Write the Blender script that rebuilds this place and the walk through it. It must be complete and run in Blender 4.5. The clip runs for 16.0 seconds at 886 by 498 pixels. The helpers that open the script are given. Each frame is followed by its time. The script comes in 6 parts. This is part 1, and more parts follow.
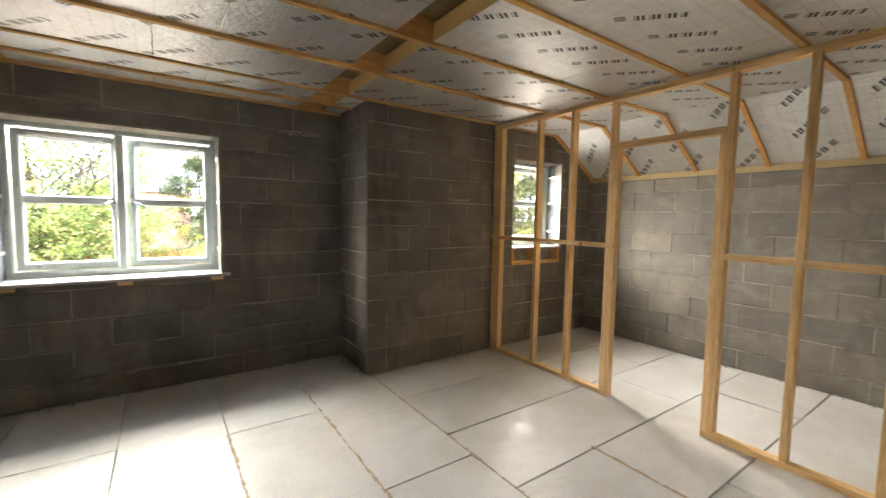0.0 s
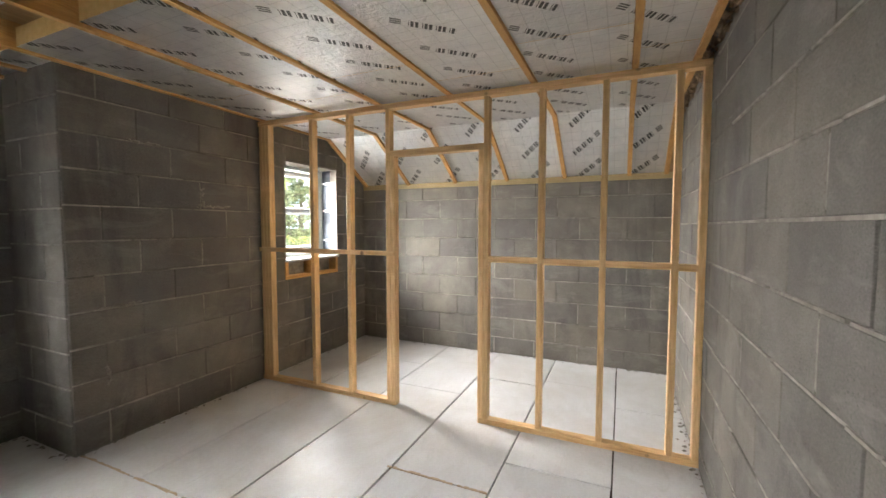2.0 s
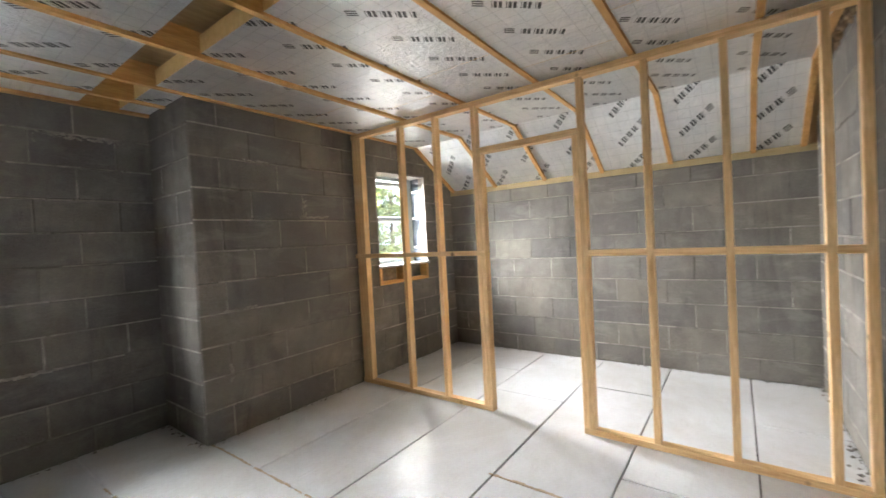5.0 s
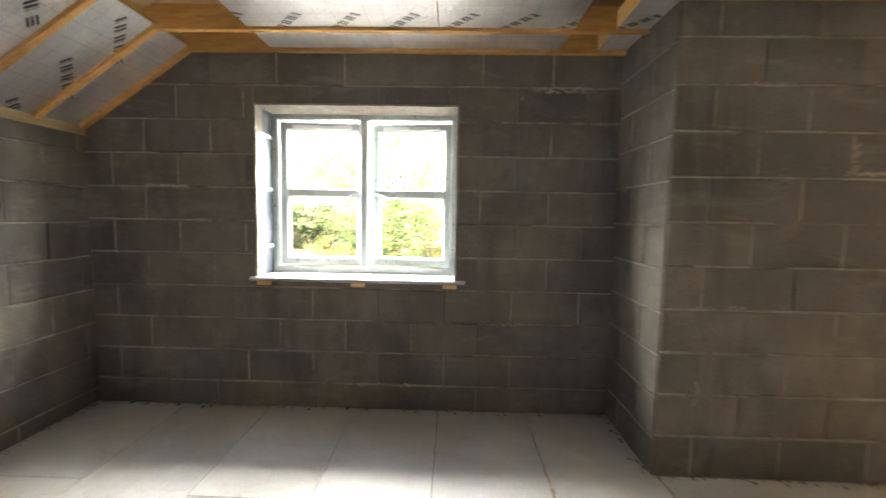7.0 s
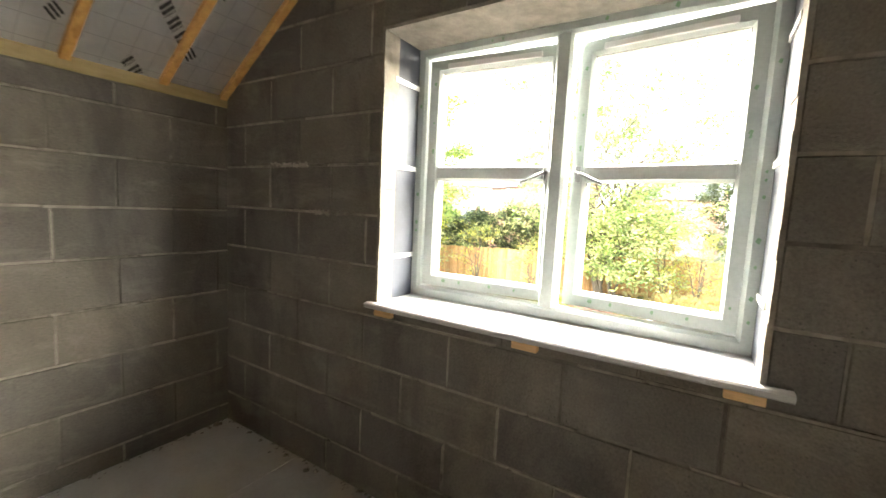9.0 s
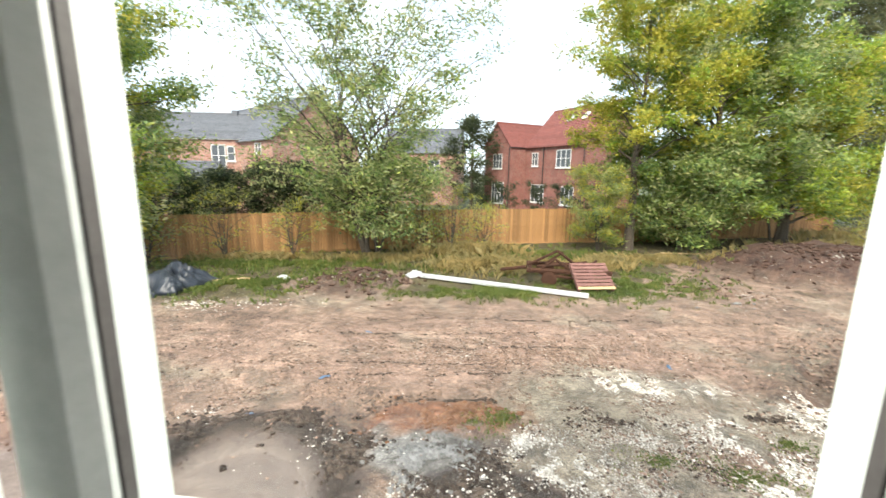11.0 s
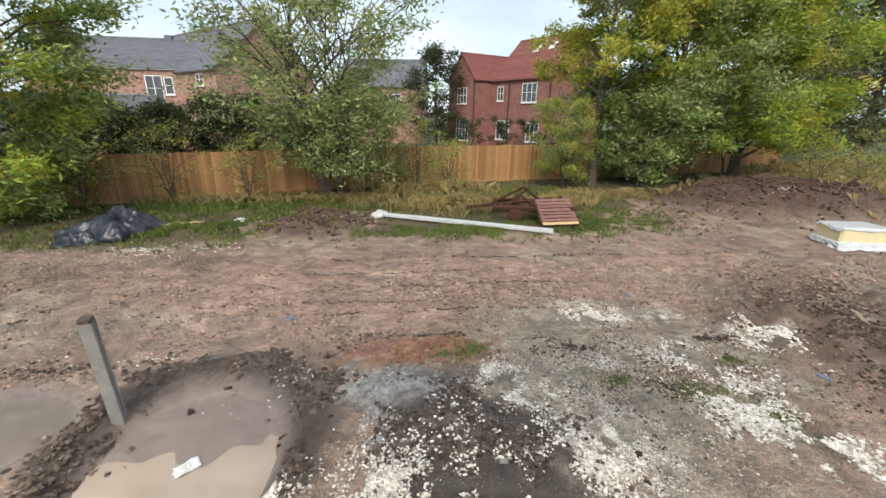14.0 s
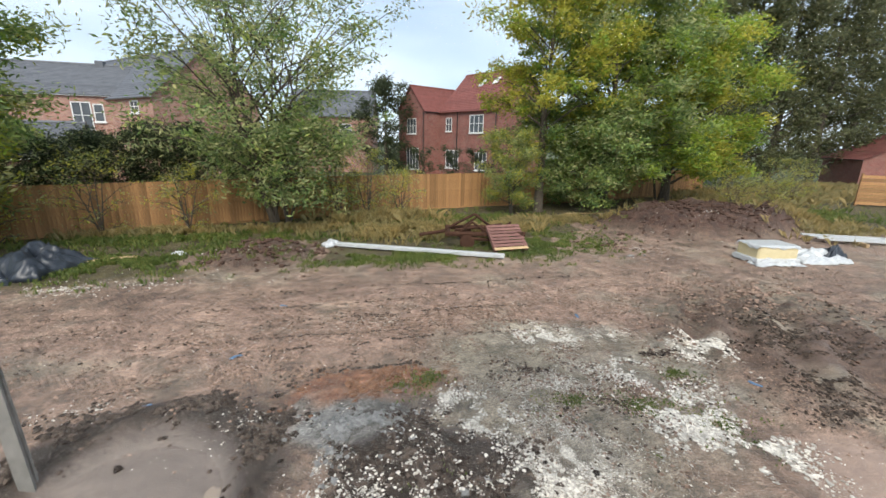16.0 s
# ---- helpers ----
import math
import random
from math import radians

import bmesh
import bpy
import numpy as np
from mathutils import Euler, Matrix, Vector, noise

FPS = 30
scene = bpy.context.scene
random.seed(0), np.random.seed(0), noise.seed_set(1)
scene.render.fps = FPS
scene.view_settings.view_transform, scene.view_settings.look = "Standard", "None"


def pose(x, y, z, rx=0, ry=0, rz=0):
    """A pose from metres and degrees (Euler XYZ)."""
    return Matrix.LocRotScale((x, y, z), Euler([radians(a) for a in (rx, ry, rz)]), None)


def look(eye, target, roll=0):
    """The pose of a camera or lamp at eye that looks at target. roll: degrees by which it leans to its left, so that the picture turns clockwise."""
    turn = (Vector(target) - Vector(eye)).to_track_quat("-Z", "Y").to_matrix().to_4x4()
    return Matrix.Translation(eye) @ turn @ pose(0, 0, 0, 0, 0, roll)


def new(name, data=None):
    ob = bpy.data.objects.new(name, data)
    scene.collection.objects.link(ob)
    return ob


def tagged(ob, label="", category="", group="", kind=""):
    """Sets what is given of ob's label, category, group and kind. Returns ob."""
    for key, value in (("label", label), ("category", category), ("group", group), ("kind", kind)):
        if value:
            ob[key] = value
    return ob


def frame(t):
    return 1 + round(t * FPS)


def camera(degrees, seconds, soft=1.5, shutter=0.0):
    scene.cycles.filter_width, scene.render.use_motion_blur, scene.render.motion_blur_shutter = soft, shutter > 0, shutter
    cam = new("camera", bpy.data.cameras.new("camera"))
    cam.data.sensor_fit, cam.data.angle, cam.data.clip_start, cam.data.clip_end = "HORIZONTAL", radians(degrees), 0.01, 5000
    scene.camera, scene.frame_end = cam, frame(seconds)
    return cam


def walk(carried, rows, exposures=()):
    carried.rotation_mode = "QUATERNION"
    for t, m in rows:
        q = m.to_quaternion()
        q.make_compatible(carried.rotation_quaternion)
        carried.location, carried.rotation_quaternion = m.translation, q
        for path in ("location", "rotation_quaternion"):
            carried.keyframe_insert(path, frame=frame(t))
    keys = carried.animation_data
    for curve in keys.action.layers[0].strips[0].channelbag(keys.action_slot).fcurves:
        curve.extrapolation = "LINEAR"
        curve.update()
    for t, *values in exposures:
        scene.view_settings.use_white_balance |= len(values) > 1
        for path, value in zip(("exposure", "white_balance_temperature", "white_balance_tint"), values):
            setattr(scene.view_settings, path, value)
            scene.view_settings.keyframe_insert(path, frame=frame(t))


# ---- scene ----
# ---- camera and walk ----
cam = camera(95.1, 16.0, shutter=0.3)
# seconds, eye x, y, z, pitch, roll, yaw (to the left of north)
ROWS = [
    (0.0, 0.36, 0.248, 1.443, -4.49, 1.02, -34.86),
    (0.5, 0.434, 0.278, 1.445, -4.21, 1.05, -43.43),
    (1.0, 0.491, 0.353, 1.45, -3.67, 0.86, -52.3),
    (1.5, 0.517, 0.431, 1.456, -3.43, 0.53, -59.7),
    (2.0, 0.53, 0.459, 1.46, -3.26, 0.06, -66.14),
    (2.5, 0.534, 0.451, 1.465, -3.25, -0.32, -70.39),
    (3.0, 0.559, 0.431, 1.47, -2.99, -0.63, -72.35),
    (5.5, 0.629, 0.636, 1.344, -1.83, -1.99, -43.13),
    (6.0, 0.734, 0.839, 1.429, -3.06, -0.3, -29.87),
    (6.5, 0.729, 1.15, 1.348, -3.11, 0.58, -15.1),
    (7.0, 0.763, 1.478, 1.372, -4.75, 1.02, 1.37),
    (7.5, 0.802, 1.757, 1.367, -4.76, 1.42, 17.25),
    (8.0, 0.715, 2.065, 1.332, -5.05, 2.02, 29.0),
    (8.5, 0.644, 2.468, 1.337, -4.9, 2.83, 32.69),
    (9.0, 0.592, 2.867, 1.356, -5.65, 2.82, 31.71),
    (9.5, 0.479, 3.295, 1.339, -5.3, 2.31, 24.11),
    (10.0, 0.475, 3.72, 1.36, -7.0, 1.4, 16.2),
    (10.2, 0.461, 3.886, 1.37, -7.85, 1.21, 12.6),
    (12.3, 0.42, 4.47, 1.2, -14.4, 1.0, -10.3),
    (12.5, 0.42, 4.47, 1.2, -15.13, 1.0, -10.0),
    (13.0, 0.42, 4.47, 1.2, -17.05, 0.99, -8.39),
    (13.5, 0.42, 4.47, 1.2, -18.34, 0.88, -6.51),
    (14.0, 0.42, 4.47, 1.2, -18.87, 0.82, -5.53),
    (14.5, 0.42, 4.47, 1.2, -18.64, 0.88, -6.05),
    (15.0, 0.42, 4.47, 1.2, -17.63, 1.01, -7.81),
    (15.5, 0.42, 4.47, 1.2, -16.37, 1.04, -9.93),
    (16.0, 0.42, 4.47, 1.2, -14.91, 1.09, -12.3),
]
EXPOSURES = [(0.0, 3.22, 7300, 12), (0.5, 3.1, 7200, 12), (1.5, 3.4, 6900, 12), (2.0, 3.5, 6500, 13), (2.5, 3.58, 6450, 13), (5.5, 3.75, 6150, 12), (7.0, 3.82, 7000, 13), (7.5, 4.0, 7000, 13), (8.0, 4.1, 6950, 13), (9.0, 3.5, 7700, 12), (9.5, 2.6, 7900, 12), (10.0, 1.65, 7900, 12), (10.2, 1.55, 7800, 12), (12.3, 0.17, 7050, 16), (14.0, 0.22, 7100, 16), (16.0, 0.17, 6850, 15)]
walk(cam, [(t, pose(x, y, z, 0, 0, yaw) @ pose(0, 0, 0, 90 + pitch) @ pose(0, 0, 0, 0, 0, roll)) for t, x, y, z, pitch, roll, yaw in ROWS], EXPOSURES)

# ---- sky and sun: a bright overcast day ----
world = bpy.data.worlds.new("overcast_sky")
scene.world = world
world.use_nodes = True
wn, wl = world.node_tree.nodes, world.node_tree.links
wn.clear()
sky = wn.new("ShaderNodeTexSky")
sky.sky_type, sky.sun_disc, sky.sun_elevation, sky.sun_rotation = "NISHITA", False, radians(47), radians(194)
dim = wn.new("ShaderNodeMixRGB")
dim.blend_type, dim.inputs[0].default_value, dim.inputs[2].default_value = "MULTIPLY", 1.0, (0.09, 0.09, 0.09, 1)
where = wn.new("ShaderNodeTexCoord")
stretch = wn.new("ShaderNodeMapping")
stretch.inputs["Scale"].default_value = (1.0, 1.0, 3.2)
clouds = wn.new("ShaderNodeTexNoise")
clouds.inputs["Scale"].default_value, clouds.inputs["Detail"].default_value = 3.0, 6.0
grade = wn.new("ShaderNodeValToRGB")
grade.color_ramp.elements[0].position, grade.color_ramp.elements[0].color = 0.32, (0.30, 0.39, 0.52, 1)
grade.color_ramp.elements[1].position, grade.color_ramp.elements[1].color = 0.66, (0.47, 0.55, 0.655, 1)
both = wn.new("ShaderNodeMixRGB")
both.inputs[0].default_value = 0.8
back = wn.new("ShaderNodeBackground")
back.inputs["Strength"].default_value = 2.1
out = wn.new("ShaderNodeOutputWorld")
wl.new(where.outputs["Generated"], stretch.inputs["Vector"])
wl.new(stretch.outputs[0], clouds.inputs["Vector"])
wl.new(clouds.outputs["Fac"], grade.inputs[0])
wl.new(sky.outputs[0], dim.inputs[1])
wl.new(dim.outputs[0], both.inputs[1])
wl.new(grade.outputs[0], both.inputs[2])
wl.new(both.outputs[0], back.inputs["Color"])
wl.new(back.outputs[0], out.inputs["Surface"])
sun = new("sun", bpy.data.lights.new("sun", "SUN"))
sun.data.energy, sun.data.angle, sun.data.color = 3.6, radians(25), (1.0, 0.96, 0.9)
sun.matrix_world = look((0, 0, 40), (9, 36, 0))

# added broad lamp outside the two windows' openings, boosting the sky light through them
lamp = new("added_window_lamp", bpy.data.lights.new("added_window_lamp", "AREA"))
lamp.data.shape, lamp.data.size, lamp.data.size_y, lamp.data.energy, lamp.data.color = "RECTANGLE", 19.0, 2.6, 1500.0, (1.0, 0.98, 0.94)
lamp.matrix_world = look((0.5, 6.7, 2.95), (0.5, 4.0, 1.6))
# and another added just outside the smaller, recessed window to brighten the space behind
lamp = new("added_small_window_lamp", bpy.data.lights.new("added_small_window_lamp", "AREA"))
lamp.data.shape, lamp.data.size, lamp.data.size_y, lamp.data.energy, lamp.data.color = "RECTANGLE", 1.3, 1.4, 46.0, (1.0, 0.98, 0.94)
lamp.matrix_world = look((4.0, 4.5, 2.0), (4.0, 3.5, 1.4))


# ---- materials ----
def material(name):
    m = bpy.data.materials.new(name)
    m.use_nodes = True
    return m, m.node_tree.nodes, m.node_tree.links, m.node_tree.nodes["Principled BSDF"]


def mix(nodes, links, kind, fac, a, b):
    n = nodes.new("ShaderNodeMixRGB")
    n.blend_type = kind
    for socket, value in zip(n.inputs, (fac, a, b)):
        if isinstance(value, (int, float)):
            socket.default_value = value
        elif isinstance(value, tuple):
            socket.default_value = (*value, 1) if len(value) == 3 else value
        else:
            links.new(value, socket)
    return n.outputs[0]


def calc(nodes, links, op, a, b=0.0, c=0.0):
    n = nodes.new("ShaderNodeMath")
    n.operation = op
    for socket, value in zip(n.inputs, (a, b, c)):
        if isinstance(value, (int, float)):
            socket.default_value = value
        else:
            links.new(value, socket)
    return n.outputs[0]


def coords(nodes, links, scale=(1, 1, 1), world_space=True, turn=(0, 0, 0)):
    src = nodes.new("ShaderNodeNewGeometry").outputs["Position"] if world_space else nodes.new("ShaderNodeTexCoord").outputs["Object"]
    n = nodes.new("ShaderNodeMapping")
    n.inputs["Scale"].default_value = scale
    n.inputs["Rotation"].default_value = turn
    links.new(src, n.inputs["Vector"])
    return n.outputs[0]


def grain(nodes, links, vec, scale, detail=4.0, rough=0.55, distort=0.0):
    n = nodes.new("ShaderNodeTexNoise")
    n.inputs["Scale"].default_value, n.inputs["Detail"].default_value = scale, detail
    n.inputs["Roughness"].default_value, n.inputs["Distortion"].default_value = rough, distort
    links.new(vec, n.inputs["Vector"])
    return n.outputs["Fac"]


def ramp(nodes, links, fac, *stops):
    n = nodes.new("ShaderNodeValToRGB")
    e = n.color_ramp.elements
    while len(e) < len(stops):
        e.new(0.5)
    for el, (pos, col) in zip(e, stops):
        el.position = pos
        el.color = (*col, 1) if isinstance(col, tuple) else (col, col, col, 1)
    links.new(fac, n.inputs[0])
    return n.outputs[0]


def bump(nodes, links, bsdf, height, strength=0.3, distance=0.01):
    n = nodes.new("ShaderNodeBump")
    n.inputs["Strength"].default_value, n.inputs["Distance"].default_value = strength, distance
    links.new(height, n.inputs["Height"])
    links.new(n.outputs[0], bsdf.inputs["Normal"])


def chance(nodes):
    return nodes.new("ShaderNodeObjectInfo").outputs["Random"]


def plain(name, low, high, scale=8.0, rough=0.7, relief=0.2, metal=0.0, stretch=(1, 1, 1), depth=0.005, vary=0.0, island=False, space=True):
    """A surface between two colours, with coarse and fine grain; vary: brightness spread from piece to piece."""
    m, n, l, b = material(name)
    v = coords(n, l, stretch, space)
    coarse = grain(n, l, v, scale, 5)
    fine = grain(n, l, v, scale * 9, 3)
    both_grains = mix(n, l, "MIX", 0.35, coarse, fine)
    col = ramp(n, l, both_grains, (0.32, low), (0.68, high))
    if vary:
        pick = n.new("ShaderNodeNewGeometry").outputs["Random Per Island"] if island else chance(n)
        tone = ramp(n, l, pick, (0.0, 1 - vary), (1.0, 1 + vary))
        col = mix(n, l, "MULTIPLY", 1.0, col, tone)
    l.new(col, b.inputs["Base Color"])
    b.inputs["Roughness"].default_value, b.inputs["Metallic"].default_value = rough, metal
    b.inputs["Specular IOR Level"].default_value = 0.12 if rough > 0.75 else 0.5
    if relief:
        bump(n, l, b, both_grains, relief, depth)
    return m


def block_material():
    m, n, l, b = material("concrete_block")
    v = coords(n, l)
    pits = n.new("ShaderNodeTexVoronoi")
    pits.inputs["Scale"].default_value = 70
    l.new(v, pits.inputs["Vector"])
    coarse = grain(n, l, v, 2.2, 5, 0.6)
    fine = grain(n, l, v, 130, 3, 0.7)
    col = ramp(n, l, coarse, (0.3, (0.132, 0.122, 0.107)), (0.55, (0.178, 0.166, 0.147)), (0.75, (0.238, 0.223, 0.198)))
    col = mix(n, l, "MULTIPLY", 0.55, col, ramp(n, l, fine, (0.3, 0.62), (0.66, 1.2)))
    # open pores, thick in some places and few in others
    open_pores = calc(n, l, "MULTIPLY", ramp(n, l, pits.outputs["Distance"], (0.10, 1.0), (0.26, 0.0)), ramp(n, l, grain(n, l, v, 5.0, 4), (0.45, 0.0), (0.7, 0.8)))
    col = mix(n, l, "MIX", open_pores, col, (0.07, 0.065, 0.055))
    col = mix(n, l, "MULTIPLY", 1.0, col, ramp(n, l, chance(n), (0.0, (0.86, 0.87, 0.90)), (0.5, (1.0, 1.0, 0.99)), (1.0, (1.12, 1.10, 1.06))))
    # smears of mortar dragged over the faces, and dull water stains
    smear = grain(n, l, coords(n, l, (1.0, 1.0, 3.0)), 2.3, 6, 0.7, 0.6)
    col = mix(n, l, "MIX", ramp(n, l, smear, (0.54, 0.0), (0.74, 0.5)), col, (0.30, 0.285, 0.258))
    stain = grain(n, l, coords(n, l, (1.6, 1.6, 0.5)), 1.3, 6, 0.7, 0.8)
    col = mix(n, l, "MULTIPLY", 1.0, col, ramp(n, l, stain, (0.34, (0.72, 0.72, 0.74)), (0.5, (1.0, 1.0, 1.0))))
    l.new(col, b.inputs["Base Color"])
    b.inputs["Roughness"].default_value, b.inputs["Specular IOR Level"].default_value = 0.93, 0.15
    hgt = mix(n, l, "ADD", 0.5, fine, pits.outputs["Distance"])
    bump(n, l, b, hgt, 0.6, 0.004)
    return m


def wood_material(name, dark, light, stretch=(1.2, 14, 14), knots=True, vary=0.1, rough=0.62):
    m, n, l, b = material(name)
    v = coords(n, l, stretch, False)
    rings = grain(n, l, v, 2.2, 6, 0.6, 1.2)
    fibre = grain(n, l, v, 16, 3, 0.6)
    col = ramp(n, l, rings, (0.3, dark), (0.62, light))
    col = mix(n, l, "MULTIPLY", 0.45, col, ramp(n, l, fibre, (0.3, 0.65), (0.65, 1.08)))
    if knots:
        k = n.new("ShaderNodeTexVoronoi")
        k.inputs["Scale"].default_value = 4.2
        l.new(coords(n, l, (1, 1, 1), False), k.inputs["Vector"])
        col = mix(n, l, "MIX", ramp(n, l, k.outputs["Distance"], (0.05, 0.85), (0.10, 0.0)), col, (0.10, 0.045, 0.018))
    col = mix(n, l, "MULTIPLY", 1.0, col, ramp(n, l, chance(n), (0.0, 1 - vary), (1.0, 1 + vary)))
    l.new(col, b.inputs["Base Color"])
    b.inputs["Roughness"].default_value = rough
    bump(n, l, b, fibre, 0.25, 0.002)
    return m


def foil_material():
    """Foil facing of the insulation, with slanted marks of dark print and a faint square weave."""
    m, n, l, b = material("foil_facing")
    pos = n.new("ShaderNodeNewGeometry").outputs["Position"]
    sep = n.new("ShaderNodeSeparateXYZ")
    l.new(pos, sep.inputs[0])
    x, y = sep.outputs["X"], sep.outputs["Y"]
    # one printed mark in each cell of 0.32 by 0.495 m, leaning the other way on the eastern slope
    slope = calc(n, l, "GREATER_THAN", x, 4.225)
    cell_x = calc(n, l, "FRACT", calc(n, l, "DIVIDE", calc(n, l, "SUBTRACT", x, 2.19), 0.32))
    cell_y = calc(n, l, "FRACT", calc(n, l, "DIVIDE", calc(n, l, "SUBTRACT", y, 1.08), 0.495))
    flip = calc(n, l, "SUBTRACT", 1.0, calc(n, l, "MULTIPLY", cell_y, 2.0))
    cell_y = calc(n, l, "ADD", cell_y, calc(n, l, "MULTIPLY", flip, slope))
    px = calc(n, l, "SUBTRACT", calc(n, l, "MULTIPLY", cell_x, 0.32), 0.022)
    py = calc(n, l, "SUBTRACT", 0.40, calc(n, l, "MULTIPLY", cell_y, 0.495))
    along = calc(n, l, "ADD", calc(n, l, "MULTIPLY", px, 0.682), calc(n, l, "MULTIPLY", py, 0.731))
    across = calc(n, l, "SUBTRACT", calc(n, l, "MULTIPLY", px, 0.731), calc(n, l, "MULTIPLY", py, 0.682))
    v = calc(n, l, "DIVIDE", across, 0.052)
    u = calc(n, l, "DIVIDE", calc(n, l, "SUBTRACT", along, calc(n, l, "MULTIPLY", across, 0.25)), 0.345)
    tall = calc(n, l, "MULTIPLY", calc(n, l, "GREATER_THAN", v, 0.0), calc(n, l, "LESS_THAN", v, 1.0))
    # a word's worth of plain upright bars, then a mark of three short level bars
    word = calc(n, l, "MULTIPLY", calc(n, l, "GREATER_THAN", u, 0.23), calc(n, l, "LESS_THAN", u, 0.985))
    beat = calc(n, l, "FRACT", calc(n, l, "MULTIPLY", calc(n, l, "SUBTRACT", u, 0.23), 14.6))
    pause = calc(n, l, "GREATER_THAN", calc(n, l, "FRACT", calc(n, l, "MULTIPLY", calc(n, l, "SUBTRACT", u, 0.23), 4.87)), 0.17)
    stroke = calc(n, l, "MULTIPLY", word, calc(n, l, "MULTIPLY", calc(n, l, "LESS_THAN", beat, 0.68), pause))
    third = calc(n, l, "FRACT", calc(n, l, "MULTIPLY", v, 3.0))
    mark = calc(n, l, "MULTIPLY", calc(n, l, "LESS_THAN", third, 0.6), calc(n, l, "MULTIPLY", calc(n, l, "GREATER_THAN", u, 0.0), calc(n, l, "LESS_THAN", u, 0.16)))
    ink = calc(n, l, "MULTIPLY", tall, calc(n, l, "MAXIMUM", stroke, mark))
    grid = calc(n, l, "MAXIMUM", calc(n, l, "LESS_THAN", calc(n, l, "FRACT", calc(n, l, "MULTIPLY", x, 11.0)), 0.035),
                calc(n, l, "LESS_THAN", calc(n, l, "FRACT", calc(n, l, "MULTIPLY", y, 11.0)), 0.035))
    crumple = grain(n, l, pos, 7.0, 5, 0.6, 0.8)
    tone = ramp(n, l, crumple, (0.3, (0.74, 0.75, 0.76)), (0.7, (0.88, 0.88, 0.88)))
    tone = mix(n, l, "MULTIPLY", calc(n, l, "MULTIPLY", grid, 0.6), tone, (0.6, 0.6, 0.6))
    tone = mix(n, l, "MULTIPLY", 1.0, tone, ramp(n, l, n.new("ShaderNodeNewGeometry").outputs["Random Per Island"], (0.0, 0.9), (1.0, 1.05)))
    l.new(mix(n, l, "MIX", ink, tone, (0.03, 0.03, 0.035)), b.inputs["Base Color"])
    l.new(calc(n, l, "SUBTRACT", 0.88, calc(n, l, "MULTIPLY", ink, 0.8)), b.inputs["Metallic"])
    l.new(ramp(n, l, crumple, (0.3, 0.33), (0.7, 0.46)), b.inputs["Roughness"])
    hgt = mix(n, l, "MIX", 0.45, crumple, grain(n, l, pos, 20, 4, 0.6, 1.6))
    bump(n, l, b, hgt, 0.8, 0.022)
    return m


def glass_material():
    m, n, l, b = material("clear_glass")
    n.remove(b)
    clear, gloss, blend = (n.new("ShaderNode" + k) for k in ("BsdfTransparent", "BsdfGlossy", "MixShader"))
    clear.inputs[0].default_value = (0.96, 0.985, 0.975, 1)
    gloss.inputs["Roughness"].default_value = 0.02
    blend.inputs[0].default_value = 0.03
    l.new(clear.outputs[0], blend.inputs[1])
    l.new(gloss.outputs[0], blend.inputs[2])
    l.new(blend.outputs[0], n["Material Output"].inputs["Surface"])
    return m


def floor_material():
    m, n, l, b = material("pale_floor_board")
    v = coords(n, l)
    big, fine = grain(n, l, v, 1.7, 5, 0.6), grain(n, l, v, 60, 3)
    col = ramp(n, l, big, (0.3, (0.52, 0.525, 0.525)), (0.7, (0.64, 0.645, 0.645)))
    scuff = grain(n, l, coords(n, l, (1, 4, 1), True, (0, 0, 0.5)), 3.0, 7, 0.75, 1.0)
    col = mix(n, l, "MIX", ramp(n, l, scuff, (0.56, 0.0), (0.75, 0.5)), col, (0.40, 0.385, 0.36))
    # cement dust trodden about, thickest in patches
    dust = grain(n, l, v, 0.75, 6, 0.65, 0.5)
    col = mix(n, l, "MIX", ramp(n, l, dust, (0.42, 0.0), (0.68, 0.75)), col, (0.40, 0.375, 0.335))
    col = mix(n, l, "MULTIPLY", 0.3, col, ramp(n, l, fine, (0.3, 0.8), (0.6, 1.05)))
    col = mix(n, l, "MULTIPLY", 1.0, col, ramp(n, l, chance(n), (0.0, 0.95), (1.0, 1.04)))
    l.new(col, b.inputs["Base Color"])
    l.new(ramp(n, l, big, (0.3, 0.33), (0.7, 0.5)), b.inputs["Roughness"])
    bump(n, l, b, mix(n, l, "MIX", 0.5, big, fine), 0.12, 0.003)
    return m


BLOCK = block_material()
MORTAR = plain("mortar", (0.115, 0.106, 0.092), (0.40, 0.375, 0.33), 3.4, 0.95, 0.6)
HEAD_JOINT = plain("dark_head_joint", (0.09, 0.082, 0.07), (0.24, 0.225, 0.20), 3.5, 0.95, 0.6)
FOIL = foil_material()
FOAM = plain("foam_core", (0.62, 0.42, 0.17), (0.74, 0.54, 0.26), 30, 0.85, 0.3)
PINE = wood_material("pale_pine", (0.58, 0.335, 0.135), (0.79, 0.545, 0.285))
TRUSS = wood_material("roof_pine", (0.47, 0.235, 0.07), (0.66, 0.38, 0.135), (1.5, 12, 12))
GREEN_PINE = plain("treated_plate", (0.32, 0.25, 0.125), (0.44, 0.355, 0.20), 6, 0.8, 0.2, stretch=(6, 1, 6))
FLOOR = floor_material()
UNDER = plain("dusty_subfloor", (0.022, 0.014, 0.009), (0.075, 0.046, 0.028), 14, 0.95, 0.6)
UPVC = plain("white_plastic", (0.74, 0.76, 0.76), (0.80, 0.81, 0.81), 3, 0.32, 0.04)
FILM = plain("protective_film", (0.36, 0.41, 0.40), (0.47, 0.52, 0.51), 9, 0.38, 0.15)
